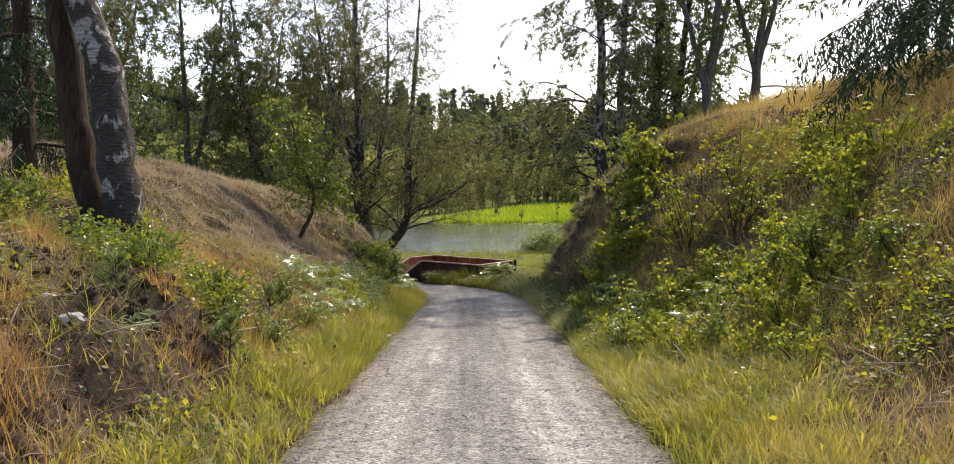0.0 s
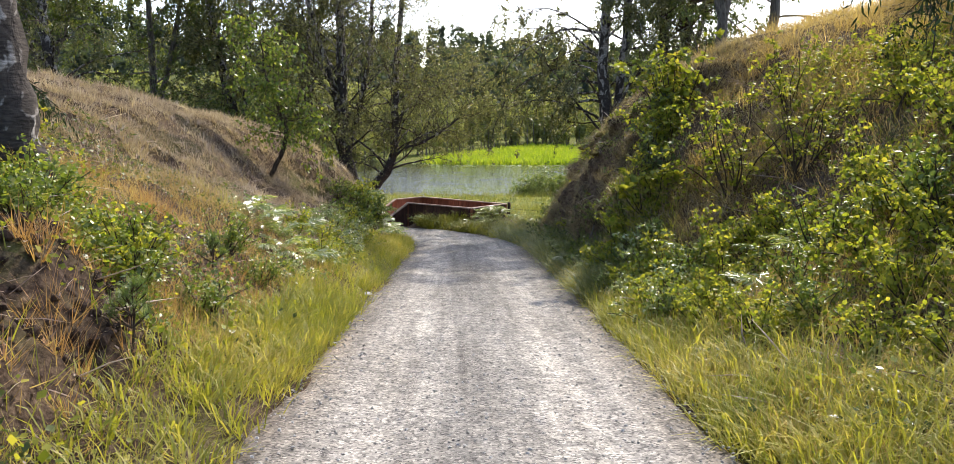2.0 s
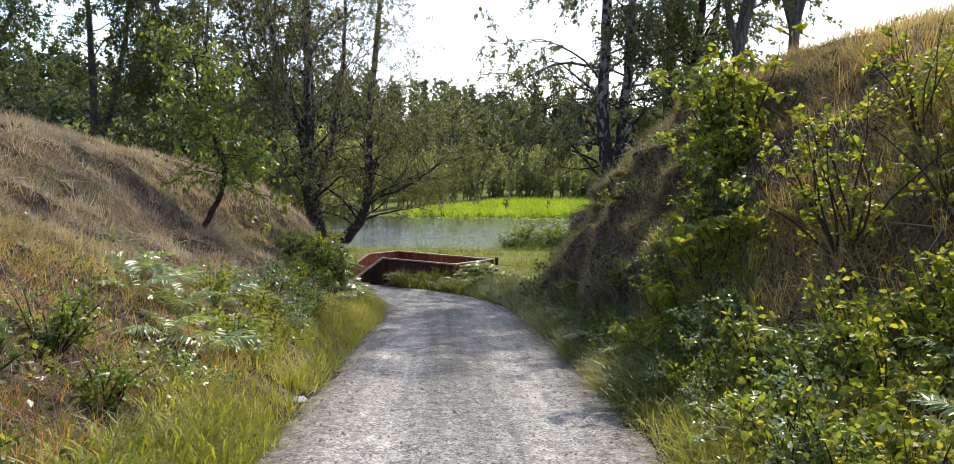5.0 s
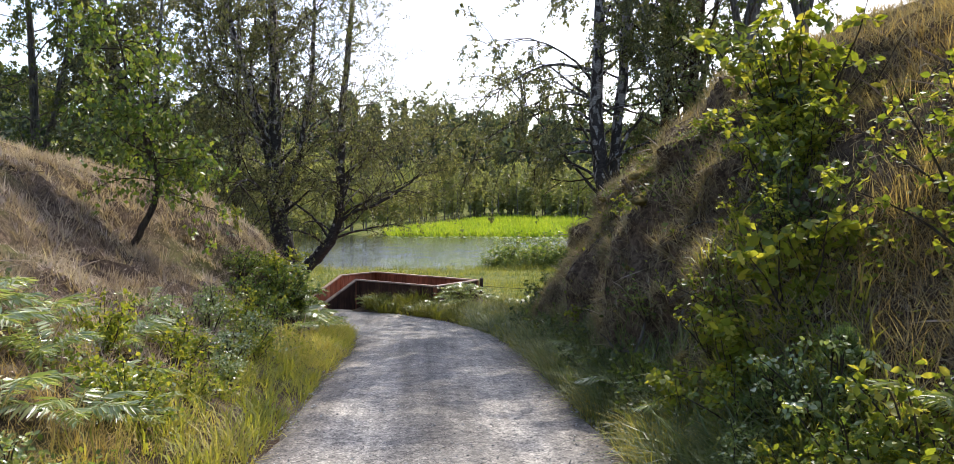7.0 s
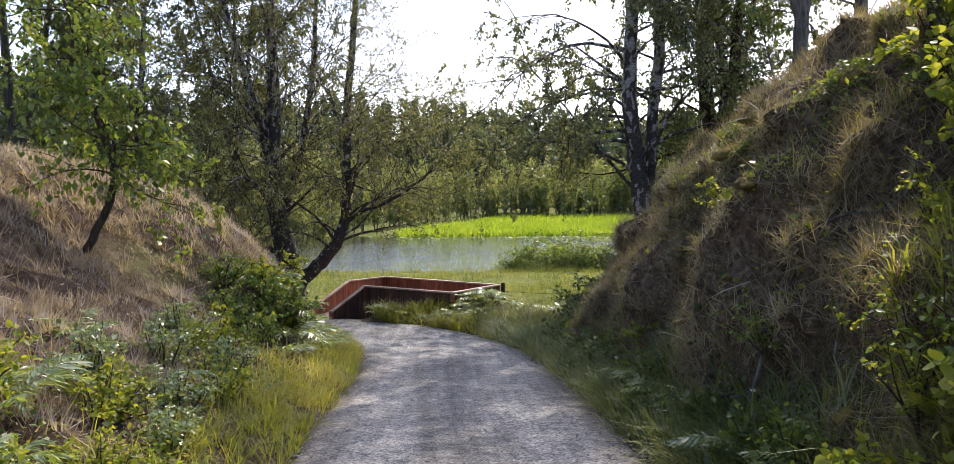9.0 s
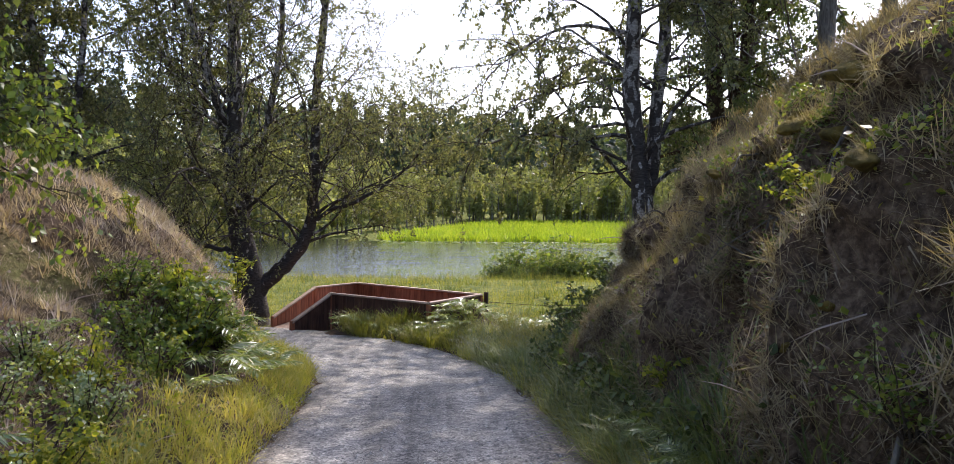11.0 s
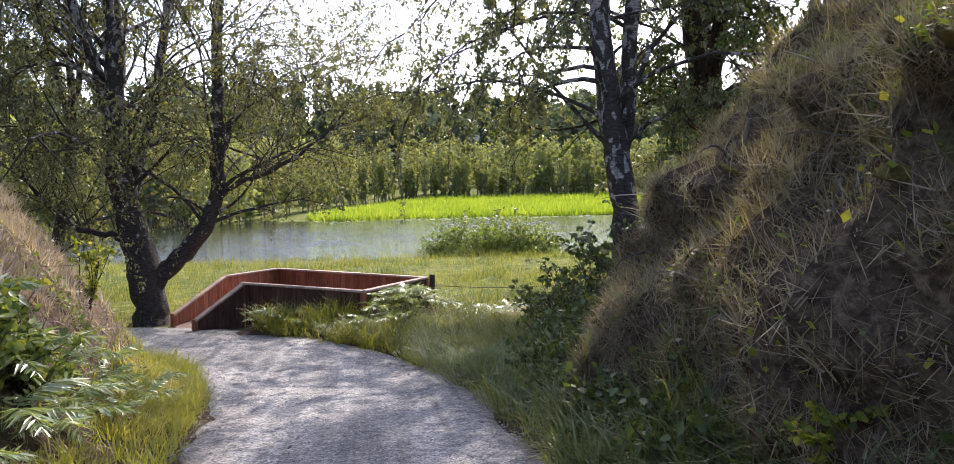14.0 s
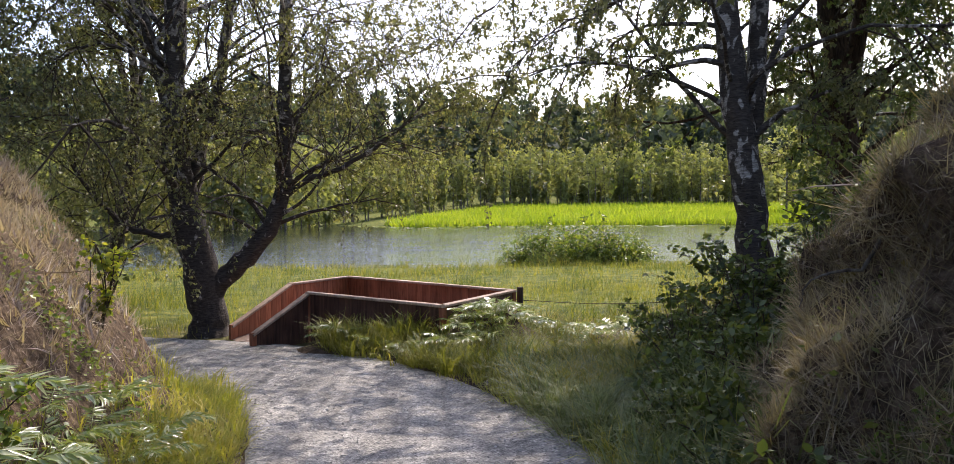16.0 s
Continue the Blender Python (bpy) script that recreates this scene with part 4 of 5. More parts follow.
def shrub_model(name, label, seed, h, w, stems, leaf_n, leaf, mat, droop=.3, up=1.0, wide=1.2):
    """A leafy shrub at the origin; copied about afterwards."""
    rng = np.random.default_rng(seed)
    t = thing(name, label, "shrub")
    wood, lv = Geo(), []
    for k in range(stems):
        az, out = rng.random() * 6.28, rng.random()
        L = h * (.65 + .4 * rng.random())
        d = np.array([np.cos(az) * w / h * out, np.sin(az) * w / h * out, up])
        p = limb_path((np.cos(az) * .08 * w, np.sin(az) * .08 * w, -.05), d, L, droop * out, 7, .12, rng)
        tube(wood, p, np.linspace(.012 * h ** .5, .003, 8), 4)
        for q in range(7):
            g = (.2 + .8 * rng.random()) * 6.99
            a = int(g)
            pp = p[a] + (p[a + 1] - p[a]) * (g - a)
            tw = limb_path(pp, np.append(rng.normal(0, 1, 2), .5 + .3 * rng.normal()), (.14 + .2 * rng.random()) * w, .4, 3, .15, rng)
            if h > .8:
                tube(wood, tw, [.004, .003, .003, .002], 3)
            hh = np.sort(rng.random(leaf_n)) * 2.99
            b = hh.astype(int)
            lv.append(tw[b] + (tw[b + 1] - tw[b]) * (hh - b)[:, None] + rng.normal(0, .012, (leaf_n, 3)))
    child("branchwork", wood.mesh("branchwork", TWIG), t, kind="stuff")
    child("foliage", leaf_mesh("foliage", lv, leaf, mat, rng, (0, 0, 0), .15, LEAF6, wide), t)
    return t


def strew(model, places, rng, sink=.03):
    """Copies of a shrub at (x, y, scale); the first place takes the model itself."""
    for i, (x, y, s) in enumerate(places):
        m = Matrix.LocRotScale((x, y, gz(x, y) - sink), Euler((rng.normal(0, .06), rng.normal(0, .06), rng.random() * 6.28)), (s, s, s * (.9 + .25 * rng.random())))
        if i == 0:
            model.matrix_basis = m
        else:
            copy_thing(model, m)


sr = np.random.default_rng(77)
strew(shrub_model("hazel_shrub", "upright shrub with large light-green leaves on the bank", 51, 1.9, 1.3, 20, 11, .10, BRIGHT_LEAF), [(3.3, 16.5, .92), (3.0, 15.9, .65)], sr)
strew(shrub_model("hazel_shrub", "broad dark-green shrub with large leaves on the bank", 58, 1.5, 1.3, 18, 11, .085, DARK_LEAF), [(3.2, 16.8, .9), (2.7, 15.3, .7)], sr)
strew(shrub_model("oak_sapling", "tall thin sapling with yellow-green leaves on the bank", 52, 1.9, .9, 12, 11, .065, BRIGHT_LEAF), [(3.4, 13.8, .9), (3.9, 12.8, .9), (4.3, 14.2, .8), (4.9, 11.2, .5), (2.6, 15.1, .6), (2.2, 15.6, .5), (2.75, 16.4, .4)], sr)
strew(shrub_model("bilberry_shrub", "knee-high leafy green shrub among dry grass", 53, .62, .65, 16, 10, .038, BUSH_LEAF), [
    (-3.1, 9.8, 1), (-3.7, 9.5, 1.05), (-2.75, 9.2, .9), (-4.4, 9.3, .9), (-2.45, 9.9, .9), (-3.3, 8.7, .8), (2.9, 10.2, 1), (3.4, 10.8, 1.1), (2.5, 12.2, 1.1), (2.2, 13.2, 1), (2.7, 9.2, .8), (-2.5, 12.3, .8), (2.1, 14.4, .9),
    (2.35, 15.3, 1.0), (3.9, 9.6, 1.2), (-2.95, 23.0, 1.2), (-3.3, 23.7, 1.1), (-2.6, 22.5, 1.1), (-3.0, 12.6, .9), (4.2, 8.4, 1.0), (2.1, 11.0, .9), (-5.6, 9.8, 1.1), (-6.2, 11.6, 1.1), (2.0, 16.6, .9), (2.2, 17.6, .8)], sr)
strew(shrub_model("bramble_shrub", "low bright yellow-green shrub on the sunny verge", 54, .55, .6, 15, 11, .042, BRIGHT_LEAF), [
    (3.2, 8.7, 1), (3.7, 9.1, 1.1), (2.7, 8.2, .8), (-2.9, 9.4, .9), (-4.0, 10.0, 1), (1.95, 11.4, 1.0), (2.2, 10.3, .9), (2.35, 12.9, 1.2), (2.7, 11.6, 1.1), (3.9, 10.2, 1.1), (3.4, 9.8, 1.2), (4.6, 10.6, 1.2), (2.9, 12.5, 1.1), (3.3, 12.2, 1.2), (4.1, 11.4, 1.1), (2.3, 9.3, .9), (3.0, 7.6, .9), (-2.3, 15.2, .8), (-3.0, 16.6, .9), (4.4, 9.9, 1.2), (5.1, 10.8, 1.2), (3.5, 11.8, 1.1), (-5.6, 12.5, 1.2),
    (-6.6, 13.4, 1.2), (-2.3, 19.3, .9), (-2.6, 17.6, .9), (2.2, 14.9, 1.1), (2.0, 13.4, .8), (5.4, 13.2, 1.2), (4.9, 12.1, 1.2), (-2.2, 16.5, .7), (2.9, 15.9, 1.1), (-5.0, 8.8, .9), (2.5, 19.0, .8), (-2.7, 21.0, .9)], sr)
strew(shrub_model("snowberry_shrub", "small pale-leaved shrub with glossy leaves at the verge", 55, .6, .5, 13, 10, .036, FERN_LEAF), [
    (1.85, 11.2, 1), (1.9, 12.0, 1), (2.15, 11.9, 1.1), (1.85, 13.9, .9), (1.9, 12.8, .8), (2.3, 13.9, 1.1), (-2.1, 17.5, .8), (-2.3, 18.4, .9), (-2.8, 19.6, 1.0), (-2.4, 20.4, .9), (-2.9, 18.3, 1.0), (-2.3, 13.4, .8), (-3.0, 20.8, 1.0)], sr)
strew(shrub_model("alder_bush", "dense dark-green bush at the end of the bank", 56, .9, .8, 22, 11, .065, BUSH_LEAF), [(-2.6, 23.6, .9), (-2.4, 24.2, .7)], sr)
strew(shrub_model("alder_bush", "bright young shoots rising from the dark bush", 57, 1.0, .4, 6, 9, .06, BRIGHT_LEAF), [(-2.7, 23.7, 1.0), (-3.0, 27.7, .9), (-3.6, 24.9, .6)], sr)
strew(shrub_model("willow_bush", "dark rounded bush below the birch behind the bank", 59, 1.7, 1.5, 20, 10, .085, DARK_LEAF), [(4.1, 30.4, 1.0), (4.9, 31.2, 1.1), (3.6, 31.6, .7), (5.8, 30.6, 1.1), (7.2, 32.2, 1.4), (3.3, 28.9, .6), (3.0, 29.7, .75), (2.75, 28.5, .5), (3.4, 30.4, .8), (-8.5, 37, 1.5), (-11, 34, 1.5), (-13.4, 36, 1.6), (-15.5, 31.5, 1.6), (-10.3, 31.7, 1.2), (-9.0, 33.5, 1.3)], sr)
strew(shrub_model("willow_bush", "grey-green willow bush standing in the pond's edge", 60, 2.3, 2.2, 38, 10, .13, BUSH_LEAF, .25), [(4.6, 57.6, .95), (6.2, 57.9, 1.1), (7.7, 57.5, 1.0), (8.8, 57.8, .75), (3.7, 57.3, .6), (5.4, 56.8, .5), (7.0, 56.7, .55), (8.2, 56.8, .45), (4.5, 56.7, .45)], sr, .22)


strew(shrub_model("hazel_shoot", "bright broad-leaved hazel shoots at the foot of the bank", 61, .7, .6, 10, 7, .075, BRIGHT_LEAF, wide=1.4), [(2.2, 15.0, 1.0), (2.5, 14.8, 1.05), (1.95, 15.4, .75), (2.7, 16.2, .6), (-2.5, 23.5, .8), (-2.75, 24.3, .9), (2.3, 10.6, .6), (2.15, 21.0, .5)], sr)
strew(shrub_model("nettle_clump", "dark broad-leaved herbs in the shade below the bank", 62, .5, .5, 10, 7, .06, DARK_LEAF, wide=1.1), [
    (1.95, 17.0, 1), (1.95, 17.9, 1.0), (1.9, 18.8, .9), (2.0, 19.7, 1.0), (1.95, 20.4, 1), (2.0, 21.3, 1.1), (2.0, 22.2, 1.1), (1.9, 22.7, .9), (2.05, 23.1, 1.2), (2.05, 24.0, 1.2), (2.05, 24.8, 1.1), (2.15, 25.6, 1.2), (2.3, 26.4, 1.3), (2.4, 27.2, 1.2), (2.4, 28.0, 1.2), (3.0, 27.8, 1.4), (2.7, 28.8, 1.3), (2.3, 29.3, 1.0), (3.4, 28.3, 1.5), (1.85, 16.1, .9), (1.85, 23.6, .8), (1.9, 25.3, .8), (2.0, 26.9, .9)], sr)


def pine_seedling(x, y, h, seed):
    """A knee-high pine with whorls of long needles."""
    rng = np.random.default_rng(seed)
    z = gz(x, y)
    t = thing("pine_seedling", "small bushy pine seedling with long soft needles", "seedling", at=(x, y, z))
    wood, tips = Geo(), []
    tube(wood, [(0, 0, -.05), (.02, 0, h * .5), (0, .01, h)], [.011, .008, .004], 6)
    tips.append((np.array([0, 0, h * .6]), np.array([0, 0, h])))
    for k in range(4):
        for j in range(5):
            az = rng.random() * 6.28
            a = np.array([0, 0, h * (.3 + .18 * k)])
            b = a + np.array([np.cos(az), np.sin(az), .75]) * h * (.36 - .06 * k)
            tube(wood, [a, (a + b) / 2 + (0, 0, -.01), b], [.006, .005, .003], 4)
            tips.append((a * .35 + b * .65, b))
    pts = np.concatenate([a + (b - a) * rng.random((46, 1)) for a, b in tips])
    m = len(pts)
    v, f = spread([(-.02, 0, 0), (.02, 0, 0), (0, 1, .1)], [(0, 1, 2)], pts, rots(rng.random(m) * 6.28, rng.normal(.65, .4, m), rng.normal(0, .3, m)), .07 + .05 * rng.random(m))
    child("stem", wood.mesh("stem", TWIG), t)
    child("needles", mesh_of("needles", v, f, PINE_SEEDLING), t)


for x, y, h, k in ((-3.15, 7.4, .55, 1), (-2.4, 8.2, .45, 2), (2.1, 14.2, .5, 3), (2.4, 13.9, .4, 4), (-2.8, 11.4, .4, 5)):
    pine_seedling(x, y, h, 170 + k)


# ---- ferns ----
def frond_mesh(seed, L=.62):
    rng = np.random.default_rng(seed)
    g = Geo()
    t = np.linspace(0, 1, 30)
    arch = np.stack([rng.normal(0, .05) * t ** 2, L * t, L * (.75 * t - .85 * t ** 2)], -1)
    tube(g, arch[::3], np.linspace(.005, .0015, 10), 3)
    pos, yaw, pit, sc = [], [], [], []
    for i in range(4, 30):
        ln = .27 * L * math.sin(math.pi * (1 - t[i]) ** .8 * .92 + .12) * (.85 + .3 * rng.random())
        for side in (-1, 1):
            pos.append(arch[i])
            yaw.append(-side * (1.2 - .5 * t[i]) + rng.normal(0, .08))
            pit.append(-.2 + rng.normal(0, .2) - .35 * t[i])
            sc.append(max(ln, .02))
    sc = np.array(sc)
    v, f = spread(np.array([(0, 0, 0), (.085, .35, .015), (0, 1, -.04), (-.085, .35, .015)]), LEAF4[1], pos, rots(np.array(yaw), np.array(pit), rng.normal(0, .35, len(sc))), sc)
    g.add(v, f)
    return g.mesh("frond", FERN_LEAF)


FRONDS = [frond_mesh(60 + i) for i in range(4)]


def fern(x, y, s, rng, label="arching green bracken fern catching the light"):
    t = thing("fern", label, "fern", group="ferns along the banks", at=(x, y, gz(x, y) - .02))
    s *= .74
    n = 7
    for i in range(n):
        ob = child("frond", FRONDS[int(rng.integers(4))], t)
        k = s * (.75 + .4 * rng.random())
        ob.matrix_basis = Matrix.LocRotScale((0, 0, 0), Euler((.25 + .3 * rng.random(), rng.normal(0, .2), 6.283 * (i + .6 * rng.random()) / n)), (k, k, k))


fr = np.random.default_rng(91)
for x, y, s in ((-3.2, 14.8, 1.2), (-2.9, 15.3, 1.1), (-2.4, 14.5, 1), (-2.7, 14.2, 1.1), (-3.5, 15.6, 1.1), (-2.5, 15.8, 1), (-3.0, 17.2, .9), (-2.2, 15.0, .8), (-3.3, 18.9, .9), (-2.6, 18.8, .9), (2.9, 11.3, .75), (3.2, 11.7, .75), (2.3, 11.0, .6), (2.6, 10.7, .65),
                (2.7, 13.1, 1.1), (2.0, 16.4, .8), (-2.25, 24.3, 1), (-2.1, 24.9, .9), (-2.3, 25.2, .9), (-2.35, 25.8, .9), (-2.1, 26.1, .8), (-2.45, 26.6, .9), (-2.2, 26.9, .8), (-2.5, 25.5, .8), (1.95, 18.9, .7), (2.0, 20.1, .8), (1.95, 21.6, .7), (-3.6, 8.9, .8), (-2.9, 6.9, .6),
                (-.2, 32.9, .7), (.2, 33.1, .8), (.65, 33.5, .8), (1.0, 33.6, .8), (1.45, 34.1, .8), (.8, 33.1, .7), (1.2, 33.9, .8), (1.8, 34.4, .8), (.0, 33.0, .75), (.5, 33.3, .75), (.9, 33.8, .75), (1.3, 34.3, .75), (.3, 32.7, .7), (-.5, 33.3, .7), (1.7, 34.9, .8), (1.1, 33.3, .75), (1.6, 33.9, .75), (2.5, 33.9, .8), (3.0, 34.1, .8), (.3, 33.6, .65), (.75, 33.9, .65), (1.1, 34.3, .65), (1.5, 34.8, .7), (.1, 33.3, .6), (2.1, 33.6, .75), (2.8, 34.6, .8), (2.2, 34.6, .9), (-1.5, 34.3, .8), (-1.1, 33.9, .8), (.7, 32.9, .8), (3.5, 34.8, 1), (-1.9, 34.7, .7),
                (-4.7, 8.4, .8), (-3.4, 22.0, .7), (2.0, 15.6, .8), (3.9, 10.4, .9), (-2.3, 23.5, 1.4), (-2.6, 23.9, 1.4), (-2.15, 23.9, 1.2), (-2.5, 24.5, 1.3), (-2.9, 24.2, 1.2), (-2.3, 22.6, 1.0), (-2.9, 16.8, 1.1), (-3.3, 16.2, 1.1), (1.95, 19.5, .9), (1.98, 20.7, 1.0), (1.92, 17.4, .9), (3.3, 10.8, 1.1), (2.75, 10.7, 1.0)):
    fern(x, y, s * (1.5 if y > 30 else 1.15), fr)

# ---- grasses, as scatter over the ground ----
gr = np.random.default_rng(101)


def patch(name, label, n, x0, x1, y0, y1, keep, h, w, mat, lean=.35, cat="grass", thin=False, area=False):
    """Blades scattered where keep(x, y, d) is above a random number; d is the way from the road's middle."""
    x, y = gr.uniform(x0, x1, n), gr.uniform(y0, y1, n)
    # the nearer stretches of verge are denser
    p = keep(x, y, x - road_x(np.minimum(y, 34)))
    if area:
        p = p * np.minimum(1, np.hypot(1, (ground_z(x + .05, y) - ground_z(x - .05, y)) / .1) / 4)
    k = p > gr.random(n)
    x, y = x[k], y[k]
    hh = gr.uniform(h[0], h[1], len(x)) * (1 + .45 * vnoise(x, y, .7, 2))
    zz = ground_z(x, y)
    x = x + cut_shift(x, y, zz)
    v, f = blades(x, y, hh, gr.uniform(w[0], w[1], len(x)), gr, zz - .02, lean, WISP if thin else BLADE)
    ob = new(name, mesh_of(name, v, f, mat))
    return tagged(ob, label, cat, kind="stuff")


def band(a, b, c, d, v):
    return smooth(a, b, v) * (1 - smooth(c, d, v))


def off_road(y, d):
    return (np.abs(d) > 1.36 + .2 * vnoise(d * 0 + np.sign(d) * 9, y, .8)).astype(float)


def clear(x, y):
    """1 outside the platform and its ramp."""
    deck_in = ((x + 2.36) * 2.4 + (y - 36) * 2.48 > -.15) & ((x + 2) * 3.7 + (y - 39.6) * 3.46 < .2) & ((x - 1.46) * 2.3 - (y - 35.9) * 1.34 < .15) & (y < 39.8) & (x > -3.2)
    ramp_in = (x > -4.3) & (x < -2.2) & (y > 34.6) & (y < 38.5)
    return 1.0 - (deck_in | ramp_in)



patch("verge_grass", "lush yellow-green verge grass beside the gravel", 60000, -3.2, 0, 3, 31,
      lambda x, y, d: off_road(y, d) * band(1.35, 1.5, 1.8, 2.7, -d) * (.3 + .7 * smooth(-.3, .5, vnoise(x, y, 1.3))), (.08, .28), (.005, .011), GREEN_GRASS, .5)
patch("verge_grass", "tall green verge grass in the bank's shade", 90000, 0, 4.2, 3, 34,
      lambda x, y, d: off_road(y, d) * band(1.35, 1.5, 1.95, 2.5, d) * (.4 + .6 * smooth(-.4, .4, vnoise(x, y, 1.1))) * (1 - .75 * smooth(15, 20, y)) * (ground_z(x, y, False) < base_z(y) + .45), (.10, .36), (.005, .012), GREEN_GRASS, .5)
patch("dry_grass", "sun-bleached dry grass on the open bank", 300000, 1.6, 9, 3, 29,
      lambda x, y, d: (.3 + .7 * smooth(-.35, .35, vnoise(x, y, .9, 7))) * (.35 + .65 * smooth(-.4, .3, vnoise(x, y, .3, 17))) * np.where(y > 15, .5 * smooth(3.0, 4.2, d), 1), (.10, .32), (.004, .009), STRAW, .65, thin=True)
patch("dry_grass", "rust-coloured dry grass on the bank beside the birch", 160000, -9, -1.7, 3, 15,
      lambda x, y, d: smooth(-.3, .4, vnoise(x, y, 1.0, 8)) * (.3 + .7 * smooth(-.4, .3, vnoise(x, y, .3, 18))) * smooth(1.6, 2.4, -d) * (1 - .8 * band(2.3, 2.6, 3.2, 3.6, -d) * (1 - smooth(8, 9, y))), (.10, .30), (.004, .008), STRAW, .7, thin=True)
patch("bank_grass", "patches of green grass on the sunlit bank", 60000, -8, 9, 4, 30,
      lambda x, y, d: smooth(.05, .55, vnoise(x, y, 1.6, 4)) * smooth(1.8, 2.6, np.abs(d)) * (1 - smooth(14, 17, y)), (.08, .28), (.005, .011), GREEN_GRASS, .6)
patch("faded_heather", "faded pinkish-brown heather and wispy grass on the bank", 170000, -10, -2.1, 13, 33,
      lambda x, y, d: (.1 + .9 * smooth(-.25, .3, vnoise(x, y, .35, 3))) * smooth(2.0, 2.9, -d) * smooth(13, 17, y + .8 * (-x - 4)) * (ground_z(x, y, False) > base_z(y) + .25), (.07, .20), (.005, .012), HEATHER, .85, "heather", True)
patch("hanging_grass", "withered grass and roots hanging over the cut bank", 820000, 1.95, 5.4, 13.5, 29,
      lambda x, y, d: (.25 + .75 * smooth(-.4, .2, vnoise(x, y, .5, 12))) * band(1.9, 2.1, 4.6, 5.4, d) * .85, (.08, .26), (.005, .011), DEAD_GRASS, 1.4, thin=True, area=True)
patch("meadow_grass", "short green meadow grass beyond the track", 75000, -14, 12, 31, 58.5,
      lambda x, y, d: clear(x, y) * (.35 + .65 * smooth(-.5, .3, vnoise(x, y, 1.9, 6))) * np.where(y < 36.5, (d > 1.75) | (x < -30), 1) * (1 - .55 * smooth(40, 50, y)), (.10, .34), (.008, .018), MEADOW, .4)

ARCH = (np.array([(-.5, 0, 0), (.5, 0, 0), (-.42, .14, .58), (.42, .14, .58), (0, .62, .9)]), np.array([(0, 1, 3), (0, 3, 2), (2, 3, 4)]))


def tufts(name, label, n, x0, x1, y0, y1, keep, count, h, w, radius, mat, spill=.6, cat="grass", thin=False):
    """Tussocks: blades that rise together and arch outwards from many centres."""
    x, y = gr.uniform(x0, x1, n), gr.uniform(y0, y1, n)
    k = keep(x, y, x - road_x(np.minimum(y, 34))) > gr.random(n)
    x, y = x[k], y[k]
    m = len(x)
    size = .6 + .8 * gr.random(m)
    az, rr = gr.random((m, count)) * 6.283, radius * size[:, None] * np.sqrt(gr.random((m, count)))
    bx, by = (x[:, None] + np.cos(az) * rr).ravel(), (y[:, None] + np.sin(az) * rr).ravel()
    z = ground_z(bx, by)
    hh = (gr.uniform(h[0], h[1], (m, count)) * size[:, None]).ravel()
    tip = (spill * gr.random((m, count)) * (.35 + rr / (radius * size[:, None]))).ravel()
    q = len(bx)
    t = WISP if thin else ARCH
    v, f = spread(t[0], t[1], np.stack([bx + cut_shift(bx, by, z), by, z - .015], -1), rots(az.ravel() - 1.571 + gr.normal(0, .5, q), -tip, gr.normal(0, .15, q)), np.stack([gr.uniform(w[0], w[1], q), hh, hh], -1))
    return tagged(new(name, mesh_of(name, v, f, mat)), label, cat, kind="stuff")


low = lambda x, y, k: ground_z(x, y, False) < base_z(y) + k
tufts("verge_tussock", "sunlit yellow-green grass tussocks along the gravel", 6000, -3.0, -.6, 3, 32, lambda x, y, d: band(1.42, 1.52, 1.9, 2.5, -d) * (.35 + .65 * smooth(-.2, .4, vnoise(x, y, 1.2))), 16, (.12, .3), (.007, .015), .09, GREEN_GRASS)
tufts("verge_tussock", "yellow-green grass tussocks on the open verge", 4600, 1.2, 3.4, 3, 16, lambda x, y, d: band(1.42, 1.52, 2.0, 3.0, d) * (.3 + .7 * smooth(-.3, .4, vnoise(x, y, .9, 14))), 15, (.12, .32), (.007, .015), .09, GREEN_GRASS)
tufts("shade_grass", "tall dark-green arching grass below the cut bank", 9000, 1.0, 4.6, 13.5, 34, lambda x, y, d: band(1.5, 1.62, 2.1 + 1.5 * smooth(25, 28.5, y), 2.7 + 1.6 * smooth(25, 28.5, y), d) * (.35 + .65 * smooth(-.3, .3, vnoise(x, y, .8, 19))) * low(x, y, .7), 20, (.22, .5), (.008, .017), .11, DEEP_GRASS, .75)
tufts("shade_grass", "bright grass tussocks catching light at the gravel's edge", 2600, .6, 3.6, 15, 34, lambda x, y, d: band(1.42, 1.5, 1.6, 1.9, d) * smooth(-.1, .4, vnoise(x, y, .7, 92)), 18, (.15, .36), (.007, .015), .09, GREEN_GRASS, .8)
tufts("sedge", "mixed green grass mound in front of the platform", 5200, -2.6, 6, 29.5, 36.5, lambda x, y, d: clear(x, y) * band(1.7, 1.85, 5, 6.5, d) * (.3 + .7 * smooth(-.3, .4, vnoise(x, y, .8, 15))) * (1 - .9 * np.exp(-((x - 1.0) / 1.5) ** 2 - ((y - 33.8) / .9) ** 2)), 20, (.2, .48), (.009, .018), .12, MEADOW, .6)
